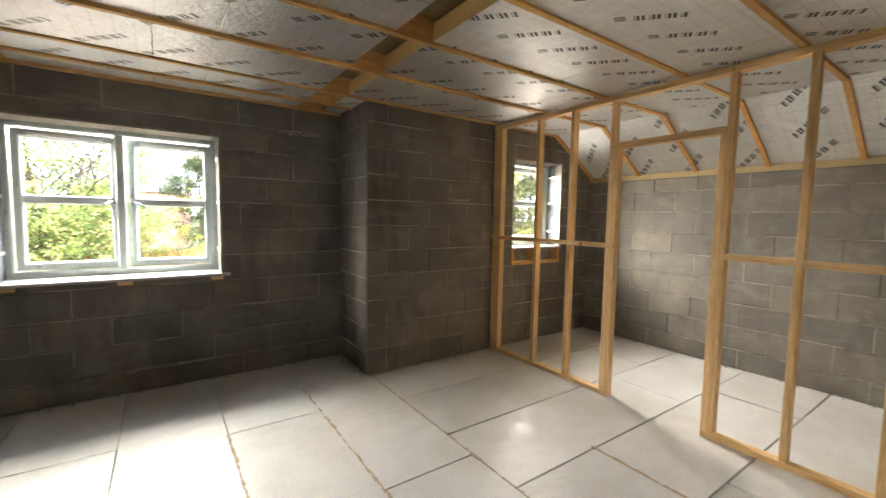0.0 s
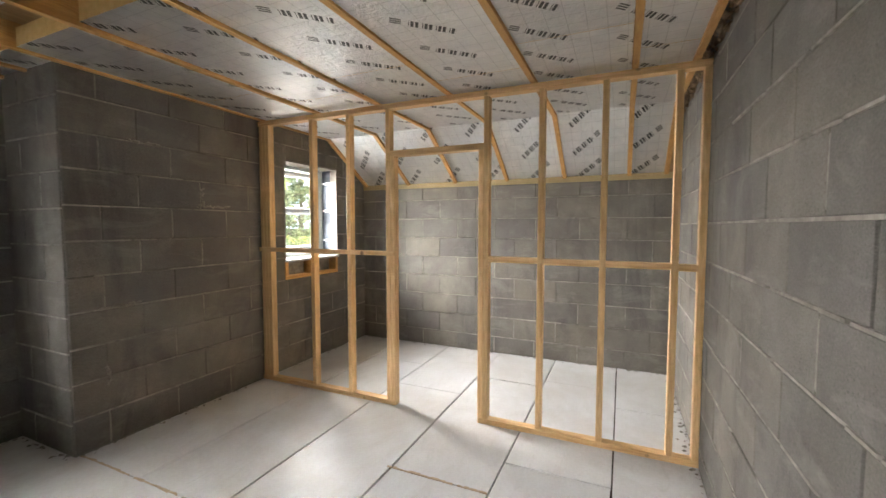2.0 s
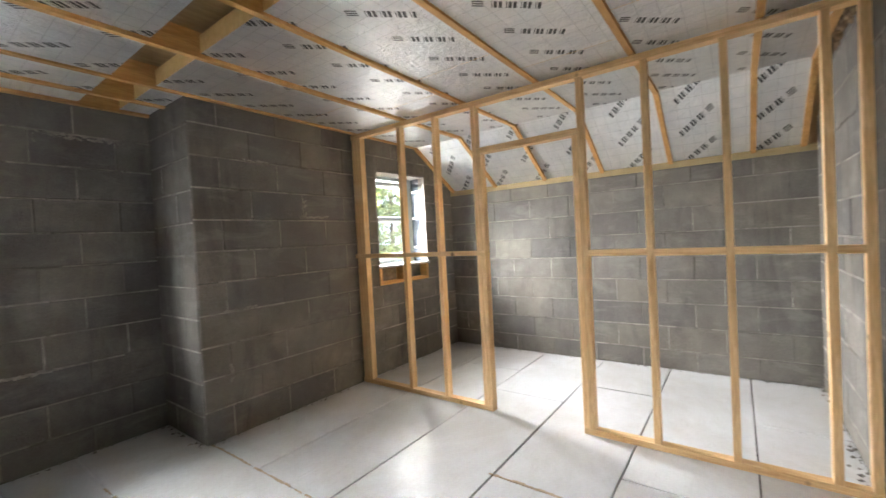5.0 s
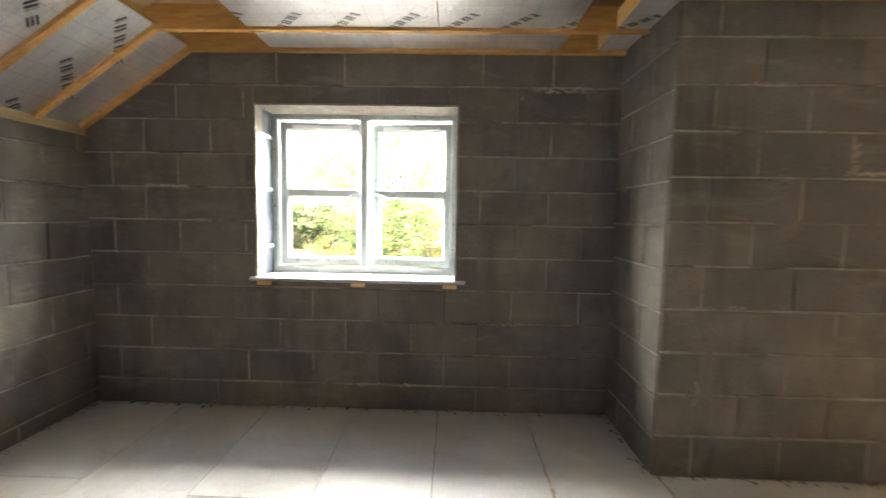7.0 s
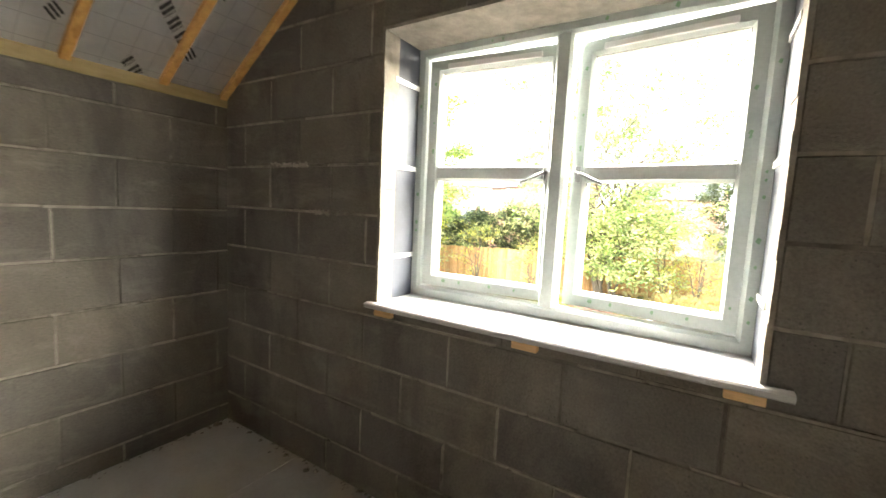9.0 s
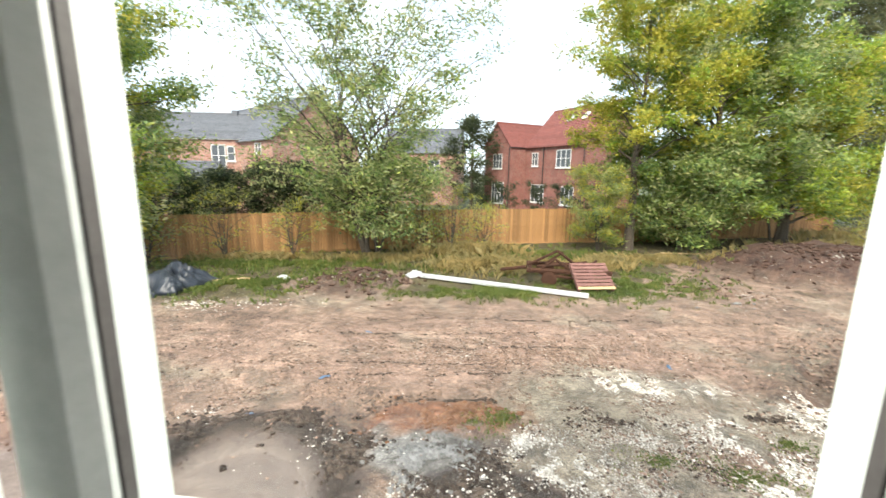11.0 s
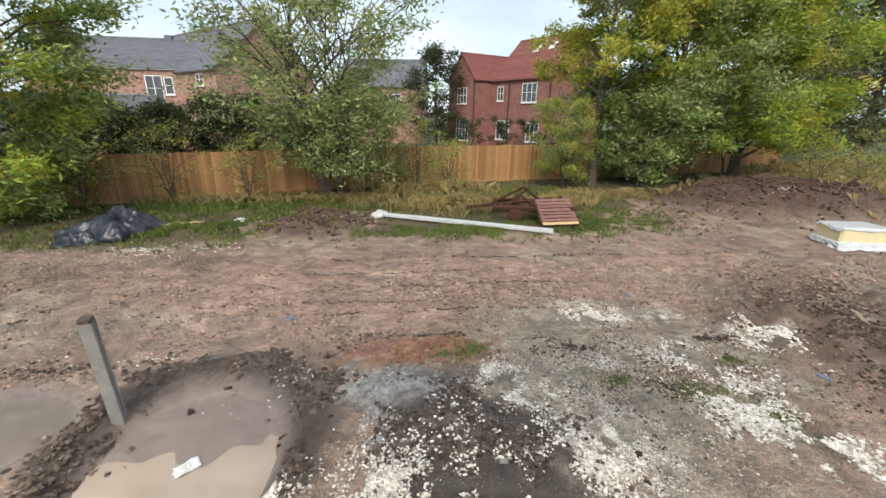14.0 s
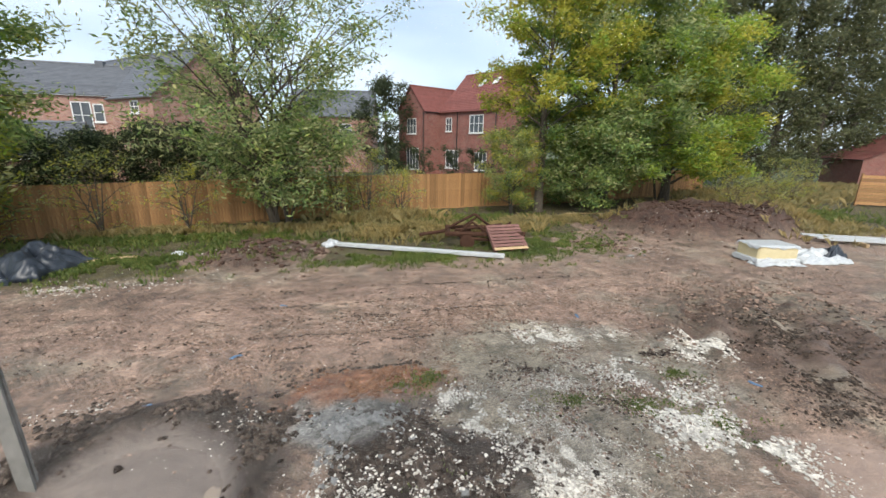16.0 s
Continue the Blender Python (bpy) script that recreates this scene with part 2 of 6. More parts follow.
LEAF_MARK = plain("green_film_print", (0.10, 0.24, 0.12), (0.30, 0.46, 0.32), 20, 0.5, 0.0)
SILL = plain("sill_board", (0.40, 0.40, 0.41), (0.49, 0.49, 0.50), 5, 0.35, 0.05)
CLOSER = plain("grey_cavity_closer", (0.036, 0.044, 0.060), (0.052, 0.062, 0.082), 7, 0.6, 0.1)
STRAP = plain("galvanised_strap", (0.70, 0.72, 0.72), (0.82, 0.83, 0.83), 25, 0.4, 0.05, metal=0.3)
GASKET = plain("black_gasket", (0.02, 0.02, 0.02), (0.04, 0.04, 0.04), 20, 0.7, 0.0)
STEEL = plain("grey_metal", (0.30, 0.31, 0.33), (0.42, 0.43, 0.45), 15, 0.35, 0.05, metal=0.8)
GLASS = glass_material()
FILLER = plain("tan_joint_filler", (0.30, 0.22, 0.14), (0.50, 0.40, 0.28), 40, 0.95, 0.7)
PLASTER = plain("cream_mortar_edge", (0.16, 0.147, 0.128), (0.29, 0.268, 0.235), 18, 0.93, 0.6)


# ---- mesh helpers ----
def box(bm, x0, x1, y0, y1, z0, z1, bevel=0.0):
    vs = [bm.verts.new((x, y, z)) for z in (z0, z1) for x, y in ((x0, y0), (x1, y0), (x1, y1), (x0, y1))]
    faces = [bm.faces.new([vs[i] for i in q]) for q in ((3, 2, 1, 0), (4, 5, 6, 7), (0, 1, 5, 4), (1, 2, 6, 5), (2, 3, 7, 6), (3, 0, 4, 7))]
    if bevel:
        bmesh.ops.bevel(bm, geom=list({e for f in faces for e in f.edges}), offset=bevel, segments=1, affect="EDGES")
    return faces


def prism(bm, outline, axis, a, b):
    """A straight prism over an outline of 2D points, from a to b along the axis ("x", "y" or "z")."""
    put = {"x": lambda p, d: (d, p[0], p[1]), "y": lambda p, d: (p[0], d, p[1]), "z": lambda p, d: (p[0], p[1], d)}[axis]
    near, far = [[bm.verts.new(put(p, d)) for p in outline] for d in (a, b)]
    bm.faces.new(near)
    bm.faces.new(far[::-1])
    for i in range(len(outline)):
        j = (i + 1) % len(outline)
        bm.faces.new((near[j], near[i], far[i], far[j]))
    return bm


def tube(bm, points, radii, sides=6):
    """A tapering limb through points."""
    rings = []
    for i, p in enumerate(points):
        p = Vector(p)
        d = (Vector(points[min(i + 1, len(points) - 1)]) - Vector(points[max(i - 1, 0)])).normalized()
        a = d.orthogonal().normalized()
        c = d.cross(a)
        rings.append([bm.verts.new(p + radii[i] * (math.cos(k * math.tau / sides) * a + math.sin(k * math.tau / sides) * c)) for k in range(sides)])
    for r, s in zip(rings, rings[1:]):
        for k in range(sides):
            bm.faces.new((r[k], r[(k + 1) % sides], s[(k + 1) % sides], s[k]))
    bm.faces.new(rings[0][::-1])
    bm.faces.new(rings[-1])
    return bm


def meshed(name, bm, *materials):
    bmesh.ops.recalc_face_normals(bm, faces=bm.faces)
    me = bpy.data.meshes.new(name)
    bm.to_mesh(me)
    bm.free()
    for m in materials:
        me.materials.append(m)
    return me


def part(name, bm, mat, parent, label=""):
    ob = new(name, meshed(name, bm, *(mat if isinstance(mat, tuple) else (mat,))))
    ob.parent = parent
    if label:
        ob["label"] = label
    return ob


def solid(name, bm, mat, label, category, kind="", group=""):
    return tagged(new(name, meshed(name, bm, *(mat if isinstance(mat, tuple) else (mat,)))), label, category, group, kind)


def base(name, label, category, x=0, y=0, z=0, turn=0, group="", kind=""):
    ob = new(name)
    ob.matrix_world = pose(x, y, z, 0, 0, turn)
    ob.empty_display_size = 0.2
    return tagged(ob, label, category, group, kind)


# ---- the room's plan, in metres ----
WEST, EAST, SOUTH = -1.76, 5.0, 0.0
NORTH, PIER_X, PIER_Y = 4.235, 1.853, 3.575
TOP, EAVE_W, EAVE_E = 2.42, 1.90, 1.95
KNEE_W, KNEE_E = -0.994, 4.24
WALL, RISE, COURSE, LENGTH = 0.30, 2.75, 0.2265, 0.458
WIN_A = (-0.59, 0.79, 0.905, 2.10)
WIN_B = (3.62, 4.44, 0.91, 2.12)
SPLIT_X = 3.315
GROUND = -2.3


def wall_with_opening(name, axis, face, back, u0, u1, z0, z1, label, hole=None):
    """A wall along x or y from face to back, with an opening (u0, u1, z0, z1) through it."""
    bm = bmesh.new()
    cuts = [(u0, u1, z0, z1)] if not hole else [(u0, hole[0], z0, z1), (hole[1], u1, z0, z1), (hole[0], hole[1], z0, hole[2]), (hole[0], hole[1], hole[3], z1)]
    for a, b, c, d in cuts:
        lo, hi = min(face, back), max(face, back)
        box(bm, *((a, b, lo, hi) if axis == "x" else (lo, hi, a, b)), c - 0.14 if c == 0 else c, d)
    return solid(name, bm, HEAD_JOINT, label, "wall", "structure")


wall_north = wall_with_opening("wall_north", "x", NORTH, NORTH + WALL, WEST - WALL, PIER_X, 0, RISE, "bare grey concrete block wall around a white window", WIN_A)
wall_pier_side = wall_with_opening("wall_pier_side", "y", PIER_X, PIER_X + WALL, PIER_Y + WALL, NORTH + WALL, 0, RISE, "bare grey concrete block return of a pier")
wall_pier = wall_with_opening("wall_pier", "x", PIER_Y, PIER_Y + WALL, PIER_X, EAST + WALL, 0, RISE, "bare grey concrete block wall with a smaller window", WIN_B)
wall_west = wall_with_opening("wall_west", "y", WEST, WEST - WALL, SOUTH - WALL, NORTH, 0, EAVE_W - 0.03, "low bare concrete block wall under the eaves")
wall_east = wall_with_opening("wall_east", "y", EAST, EAST + WALL, SOUTH - WALL, PIER_Y, 0, EAVE_E - 0.03, "low bare concrete block wall under the eaves")
wall_south = wall_with_opening("wall_south", "x", SOUTH, SOUTH - WALL, WEST, EAST, 0, RISE, "rough bare concrete block wall")

# storey below and the outer skin down to the ground
OUTER = plain("outer_brick_skin", (0.24, 0.10, 0.07), (0.36, 0.17, 0.12), 9, 0.9, 0.4)
bm = bmesh.new()
box(bm, WEST - WALL, PIER_X + WALL, SOUTH - WALL, NORTH + WALL - 0.004, GROUND - 0.3, -0.12)
box(bm, PIER_X + WALL, EAST + WALL, SOUTH - WALL, PIER_Y + WALL - 0.004, GROUND - 0.3, -0.12)
solid("wall_storey_below", bm, OUTER, "brick walls of the storey below the room", "wall", "structure")

# roof slopes that close the place above
DECK = plain("roof_deck", (0.34, 0.22, 0.11), (0.50, 0.35, 0.19), 5, 0.85, 0.2, stretch=(1, 6, 1))
bm = bmesh.new()
pw, pe = (TOP - EAVE_W) / (KNEE_W - WEST), (TOP - EAVE_E) / (EAST - KNEE_E)
mid = (KNEE_W + KNEE_E) / 2
outline = [(WEST - 0.45, EAVE_W + 0.14 - 0.45 * pw), (mid, EAVE_W + 0.14 + (mid - WEST) * pw), (EAST + 0.45, EAVE_E + 0.14 - 0.45 * pe)]
outline[1] = (mid, max(outline[1][1], EAVE_E + 0.14 + (EAST - mid) * pe))
prism(bm, outline + [(x, z + 0.08) for x, z in outline[::-1]], "y", SOUTH - 0.4, NORTH + WALL + 0.06)
solid("roof", bm, DECK, "boarded pitched roof above the rafters", "roof", "structure")
bm = bmesh.new()
for y0, y1, x0, x1 in ((NORTH + 0.02, NORTH + WALL, WEST, PIER_X + WALL), (PIER_Y + 0.02, PIER_Y + WALL, PIER_X + WALL, EAST), (SOUTH - WALL, SOUTH - 0.02, WEST, EAST)):
    prism(bm, [(x0 + 0.9, 2.7), (x1 - 0.1, 2.7), (min(x1 - 0.2, mid + 1.6), 3.4), (min(x1 - 0.4, mid - 0.2), 3.7)], "y", y0, y1)
solid("wall_gable", bm, MORTAR, "gable masonry above the ceiling", "wall", "structure")
bm = bmesh.new()
box(bm, KNEE_W + 0.1, KNEE_E - 0.1, SOUTH, NORTH, TOP + 0.235, TOP + 0.25)
solid("loft_deck", bm, DECK, "pale timber boarding above the joists", "ceiling", "structure")

# floor
bm = bmesh.new()
box(bm, WEST - 0.02, PIER_X + 0.02, SOUTH - 0.02, NORTH + 0.02, -0.12, -0.022)
box(bm, PIER_X + 0.02, EAST + 0.02, SOUTH - 0.02, PIER_Y + 0.02, -0.12, -0.022)
floor = solid("floor", bm, UNDER, "floor of pale boards with open dusty joints", "floor", "structure")

# ceiling of foil-faced insulation, recessed between the joists
JOISTS = [0.085, 0.41, 1.03, 1.65, 2.27, 2.90, 3.52, 3.90, 4.205]
bm = bmesh.new()


def foil_board(bm, outline, y0, y1):
    prism(bm, outline, "y", y0, y1)


edges = [SOUTH] + JOISTS
for i, (ya, yb) in enumerate(zip(edges, edges[1:])):
    y0, y1 = ya + (0.02 if i else 0.0), yb - 0.02
    if y1 - y0 < 0.1:
        continue
    z = TOP + 0.017 + 0.005 * ((i * 7) % 3 - 1)
    stop = KNEE_E if yb < 3.6 else PIER_X
    gap = (1.43, 1.66) if yb > 1.7 else None
    west = -0.45 if yb > 3.0 else KNEE_W + 0.02
    runs = [(west, gap[0]), (gap[1], stop)] if gap else [(west, stop)]
    for a, b in runs:
        if b - a < 0.05:
            continue
        cuts = [a] + [c + 0.31 * (i % 2) for c in (0.35, 2.75) if a + 0.2 < c + 0.31 * (i % 2) < b - 0.2] + [b]
        for c, d in zip(cuts, cuts[1:]):
            foil_board(bm, [(c + 0.002, z), (d - 0.002, z), (d - 0.002, z + 0.1), (c + 0.002, z + 0.1)], y0, y1)
    # boards up the two slopes
    foil_board(bm, [(WEST, EAVE_W + 0.03), (KNEE_W, TOP + 0.03), (KNEE_W - 0.06, TOP + 0.11), (WEST - 0.06, EAVE_W + 0.11)], y0, y1)
    if yb < 3.6:
        foil_board(bm, [(EAST, EAVE_E + 0.03), (EAST + 0.06, EAVE_E + 0.11), (KNEE_E + 0.06, TOP + 0.11), (KNEE_E, TOP + 0.03)], y0, y1)
for f in bm.faces:
    f.normal_update()
ceiling_me = meshed("ceiling", bm, FOIL, FOAM)
for p in ceiling_me.polygons:
    if p.normal.z > -0.3:
        p.material_index = 1
tagged(new("ceiling", ceiling_me), "silver foil-faced insulation boards with slanted dark print", "ceiling", "", "structure")

for y in JOISTS:
    wide = y < 3.6
    truss = base("roof_truss", "pale pine roof truss crossing the ceiling and slopes", "roof truss", 0, y, TOP, 0, "roof trusses")
    bm = bmesh.new()
    box(bm, KNEE_W - 0.05, KNEE_E + 0.05 if wide else PIER_X, -0.018, 0.018, 0.0, 0.14)
    part("ceiling_joist", bm, TRUSS, truss)
    bm = bmesh.new()
    prism(bm, [(WEST, EAVE_W - TOP), (KNEE_W, 0), (KNEE_W - 0.03, 0.15), (WEST - 0.08, EAVE_W - TOP + 0.13)], "y", -0.019, 0.019)
    part("rafter", bm, TRUSS, truss)
    if wide:
        bm = bmesh.new()
        prism(bm, [(EAST, EAVE_E - TOP), (EAST + 0.08, EAVE_E - TOP + 0.13), (KNEE_E + 0.03, 0.15), (KNEE_E, 0)], "y", -0.019, 0.019)
        part("rafter", bm, TRUSS, truss)
for x0, x1, y1, z in ((WEST - 0.1, WEST + 0.012, NORTH, EAVE_W), (EAST - 0.012, EAST + 0.1, PIER_Y, EAVE_E)):
    bm = bmesh.new()
    box(bm, x0, x1, SOUTH, y1, z - 0.03, z + 0.03)
    solid("wall_plate", bm, GREEN_PINE, "greenish treated timber plate along the wall top", "wall plate", group="wall plates")


# ---- stud partition ----
def timber(name, parent, x0, x1, y0, y1, z0, z1):
    """A planed length with its grain along its longest side."""
    size = (x1 - x0, y1 - y0, z1 - z0)
    order = max(range(3), key=lambda k: size[k])
    bm = bmesh.new()
    h = [s / 2 for s in size]
    dims = {0: (h[0], h[1], h[2]), 1: (h[1], h[0], h[2]), 2: (h[2], h[1], h[0])}[order]
    box(bm, -dims[0], dims[0], -dims[1], dims[1], -dims[2], dims[2], 0.002)
    ob = part(name, bm, PINE, parent)
    turn = {0: (0, 0, 0), 1: (0, 0, 90), 2: (0, -90, 0)}[order]
    ob.matrix_parent_inverse = parent.matrix_world.inverted()
    ob.matrix_basis = pose((x0 + x1) / 2, (y0 + y1) / 2, (z0 + z1) / 2, *turn)
    return ob


bpy.context.view_layer.update()
D = 0.066
partition = base("stud_partition", "open pale pine stud partition with a door opening", "stud wall", SPLIT_X, 1.8, 0)
bpy.context.view_layer.update()
OPEN0, OPEN1 = 1.412, 2.112
timber("top_plate", partition, SPLIT_X, SPLIT_X + D, 0.002, PIER_Y - 0.008, TOP - 0.045, TOP - 0.002)
timber("sole_plate", partition, SPLIT_X, SPLIT_X + D, 0.002, OPEN0, 0.0, 0.04)
timber("sole_plate", partition, SPLIT_X, SPLIT_X + D, OPEN1, PIER_Y - 0.008, 0.0, 0.04)
for y in (0.026, 0.165, 0.572, 0.968, 1.356, 2.172, 2.555, 2.945, 3.458, 3.4975, 3.5365):
    timber("stud", partition, SPLIT_X + 0.001, SPLIT_X + D - 0.001, y - 0.019, y + 0.019, 0.04, TOP - 0.045)
timber("jamb_stud", partition, SPLIT_X, SPLIT_X + D, OPEN0 - 0.037, OPEN0 + 0.001, 0.04, 2.005)
timber("jamb_stud", partition, SPLIT_X, SPLIT_X + D, OPEN1, OPEN1 + 0.04, 0.04, 2.005)
timber("door_head", partition, SPLIT_X - 0.001, SPLIT_X + D + 0.001, OPEN0 - 0.037, OPEN1 + 0.04, 2.005, 2.05)
for a, b, z in ((0.184, 0.553, 1.215), (0.591, 0.949, 1.215), (0.987, 1.337, 1.22), (0.045, 0.146, 1.21)):
    timber("noggin", partition, SPLIT_X + 0.002, SPLIT_X + D - 0.002, a, b, z - 0.02, z + 0.02)
timber("rail", partition, SPLIT_X - 0.02, SPLIT_X - 0.001, OPEN1 - 0.002, 3.56, 1.222, 1.26)


# ---- windows ----
def ring(bm, x0, x1, z0, z1, w, y0, y1, chamfer=0.012):
    """A mitred frame of bar width w, with a chamfer round its inner edge towards the room."""
    def loop(inset, y):
        return [bm.verts.new(p) for p in ((x0 + inset, y, z0 + inset), (x1 - inset, y, z0 + inset), (x1 - inset, y, z1 - inset), (x0 + inset, y, z1 - inset))]
    loops = [loop(0, y1), loop(0, y0), loop(w - chamfer, y0), loop(w, y0 + chamfer), loop(w, y1)]
    for a, b in zip(loops, loops[1:] + loops[:1]):
        for k in range(4):
            bm.faces.new((a[k], a[(k + 1) % 4], b[(k + 1) % 4], b[k]))


def sash(window, x0, x1, z0, z1, y, hinge, degrees, bar, marks):
    """A casement with a glazing bar: its origin is on the hinge."""
    bm = bmesh.new()
    sx = x0 if hinge < 0 else x1
    a, b = x0 - sx, x1 - sx
    ring(bm, a, b, z0, z1, 0.056, 0.0, 0.062)
    ob = part("sash", bm, FILM, window)
    ob.matrix_parent_inverse = window.matrix_world.inverted()
    ob.matrix_basis = pose(sx, y, 0, 0, 0, degrees)
    for c, d in ((z0 + 0.052, bar - 0.03), (bar + 0.03, z1 - 0.052)):
        bm = bmesh.new()
        box(bm, a + 0.05, b - 0.05, 0.028, 0.046, c, d)
        pane = part("pane", bm, GLASS, ob, "clear double glazing")
        pane.visible_shadow = False
        bm = bmesh.new()
        ring(bm, a + 0.053, b - 0.053, c - 0.001, d + 0.001, 0.005, 0.018, 0.029, 0.001)
        part("gasket", bm, GASKET, ob, "thin black glazing gasket")
    bm = bmesh.new()
    prism(bm, [(0.0, bar - 0.024), (0.014, bar - 0.034), (0.060, bar - 0.034), (0.060, bar + 0.034), (0.014, bar + 0.034), (0.0, bar + 0.024)], "x", a + 0.054, b - 0.054)
    part("glazing_bar", bm, FILM, ob)
    side = -1 if hinge > 0 else 1
    tip = a + 0.028 if hinge > 0 else b - 0.028
    bm = bmesh.new()
    box(bm, tip - 0.012, tip + 0.012, -0.012, 0.0, bar - 0.035, bar + 0.03, 0.003)
    tube(bm, [(tip, -0.01, bar), (tip, -0.035, bar), (tip - side * 0.02, -0.042, bar - 0.004), (tip - side * 0.11, -0.042, bar - 0.045)], [0.008, 0.008, 0.008, 0.006], 8)
    part("handle", bm, STEEL, ob, "grey metal lever handle")
    bm = bmesh.new()
    box(bm, a + 0.09, b - 0.09, -0.008, 0.0, z1 - 0.044, z1 - 0.02, 0.003)
    part("trickle_vent", bm, UPVC, ob, "slim white trickle vent")
    rng = random.Random(marks)
    for k in range(marks):
        bm = bmesh.new()
        s = rng.choice((a + 0.028, b - 0.028)) if k % 3 else rng.uniform(a + 0.08, b - 0.08)
        z = rng.uniform(z0 + 0.06, z1 - 0.1) if k % 3 else z0 + 0.026
        w = rng.uniform(0.004, 0.008)
        prism(bm, [(s - w, z), (s + w * 0.4, z - w), (s + w, z + w), (s - w * 0.2, z + 1.6 * w)], "y", -0.0015, 0.0005)
        part("film_mark", bm, LEAF_MARK, ob)
    return ob


def casement_window(name, x0, x1, z0, z1, y, opens, label, mull):
    window = base(name, label, "window", x0, y, z0, 0, "", "structure")
    bpy.context.view_layer.update()

    def piece(nm, bm, mat, lab=""):
        ob = part(nm, bm, mat, window, lab)
        ob.matrix_parent_inverse = window.matrix_world.inverted()
        return ob

    bm = bmesh.new()
    ring(bm, x0, x1, z0, z1, 0.048, y, y + 0.07)
    piece("window_frame", bm, FILM, "white plastic frame under printed protective film")
    if mull:
        bm = bmesh.new()
        prism(bm, [(mull - 0.034, y + 0.012), (mull - 0.022, y), (mull + 0.022, y), (mull + 0.034, y + 0.012), (mull + 0.034, y + 0.07), (mull - 0.034, y + 0.07)], "z", z0 + 0.046, z1 - 0.046)
        piece("mullion", bm, FILM)
    spans = [(x0 + 0.062, mull - 0.010), (mull + 0.04, x1 - 0.045)] if mull else [(x0 + 0.045, x1 - 0.045)]
    bar = z0 + 0.045 + (z1 - z0 - 0.09) * 0.51
    for k, (a, b) in enumerate(spans):
        sash(window, a, b, z0 + 0.056, z1 - 0.060, y + 0.014, -1 if k == 0 and mull else 1, opens[k], bar, 13 if mull else 5)
    rng = random.Random(4)
    for k in range(16 if mull else 6):
        bm = bmesh.new()
        s = rng.choice((x0 + 0.022, x1 - 0.022)) if k % 4 else rng.uniform(x0 + 0.1, x1 - 0.1)
        z = rng.uniform(z0 + 0.1, z1 - 0.1) if k % 4 else z1 - 0.024
        w = rng.uniform(0.004, 0.009)
        prism(bm, [(s - w, z), (s + w * 0.4, z - w), (s + w, z + w), (s - w * 0.2, z + 1.6 * w)], "y", y - 0.0015, y + 0.0005)
        piece("film_mark", bm, LEAF_MARK)
    return window, piece


FRAME_Y = NORTH + 0.245
window_1, add = casement_window("window_1", WIN_A[0] + 0.004, WIN_A[1] - 0.004, 0.93, WIN_A[3] - 0.004, FRAME_Y, (4.0, -6.5), "white two-leaf casement window standing slightly open", 0.1)
bm = bmesh.new()
prism(bm, [(NORTH - 0.045, 0.908), (NORTH - 0.038, 0.902), (FRAME_Y + 0.02, 0.902), (FRAME_Y + 0.02, 0.927), (NORTH - 0.038, 0.927), (NORTH - 0.045, 0.921)], "x", WIN_A[0] + 0.001, WIN_A[1] - 0.001)
for x0, x1 in ((WIN_A[0] - 0.035, WIN_A[0] + 0.001), (WIN_A[1] - 0.001, WIN_A[1] + 0.06)):
    prism(bm, [(NORTH - 0.045, 0.908), (NORTH - 0.038, 0.902), (NORTH - 0.009, 0.902), (NORTH - 0.009, 0.927), (NORTH - 0.038, 0.927), (NORTH - 0.045, 0.921)], "x", x0, x1)
add("window_sill", bm, SILL, "white sill board with a rounded nose")
for x in (WIN_A[0] + 0.03, 0.09, WIN_A[1] - 0.07):
    bm = bmesh.new()
    box(bm, x - 0.02, x + 0.075, NORTH - 0.03, NORTH + 0.02, 0.872, 0.9015, 0.003)
    add("packer", bm, PINE, "offcut of pine packing up the sill")


def reveal(add, x_in, side, y0, y1, yb, z0, z1):
    """Rough block edge, grey cavity closer and its straps on one side of an opening."""
    rng = random.Random(int(abs(x_in) * 100) + side)
    bm = bmesh.new()
    steps = 14
    for k in range(steps):
        a, b = z0 + (z1 - z0) * k / steps, z0 + (z1 - z0) * (k + 1) / steps
        d = 0.011 + rng.uniform(-0.0015, 0.002)
        box(bm, *sorted((x_in - side * 0.002, x_in + side * d)), y0 - 0.009 + rng.uniform(-0.002, 0.001), yb - 0.001, a, b - 0.0005)
    add("block_edge", bm, PLASTER, "ragged cream mortar edge of the reveal")
    bm = bmesh.new()
    box(bm, *sorted((x_in - side * 0.002, x_in + side * 0.008)), yb, y1, z0, z1)
    add("cavity_closer", bm, CLOSER, "blue-grey cavity closer board")
    for k in range(3):
        z = z0 + (z1 - z0) * (0.17, 0.52, 0.84)[k]
        bm = bmesh.new()
        n = 9
        for j in range(n):
            a, b = yb - 0.02 + (y1 - yb + 0.02) * j / n, yb - 0.02 + (y1 - yb + 0.02) * (j + 1) / n
            box(bm, *sorted((x_in + side * 0.0085, x_in + side * 0.0145)), a, b - 0.006, z - 0.010, z + 0.010)
            box(bm, *sorted((x_in + side * 0.0085, x_in + side * 0.0145)), b - 0.006, b, z - 0.010, z - 0.003)
            box(bm, *sorted((x_in + side * 0.0085, x_in + side * 0.0145)), b - 0.006, b, z + 0.003, z + 0.010)
        add("strap", bm, STRAP, "perforated white fixing strap")


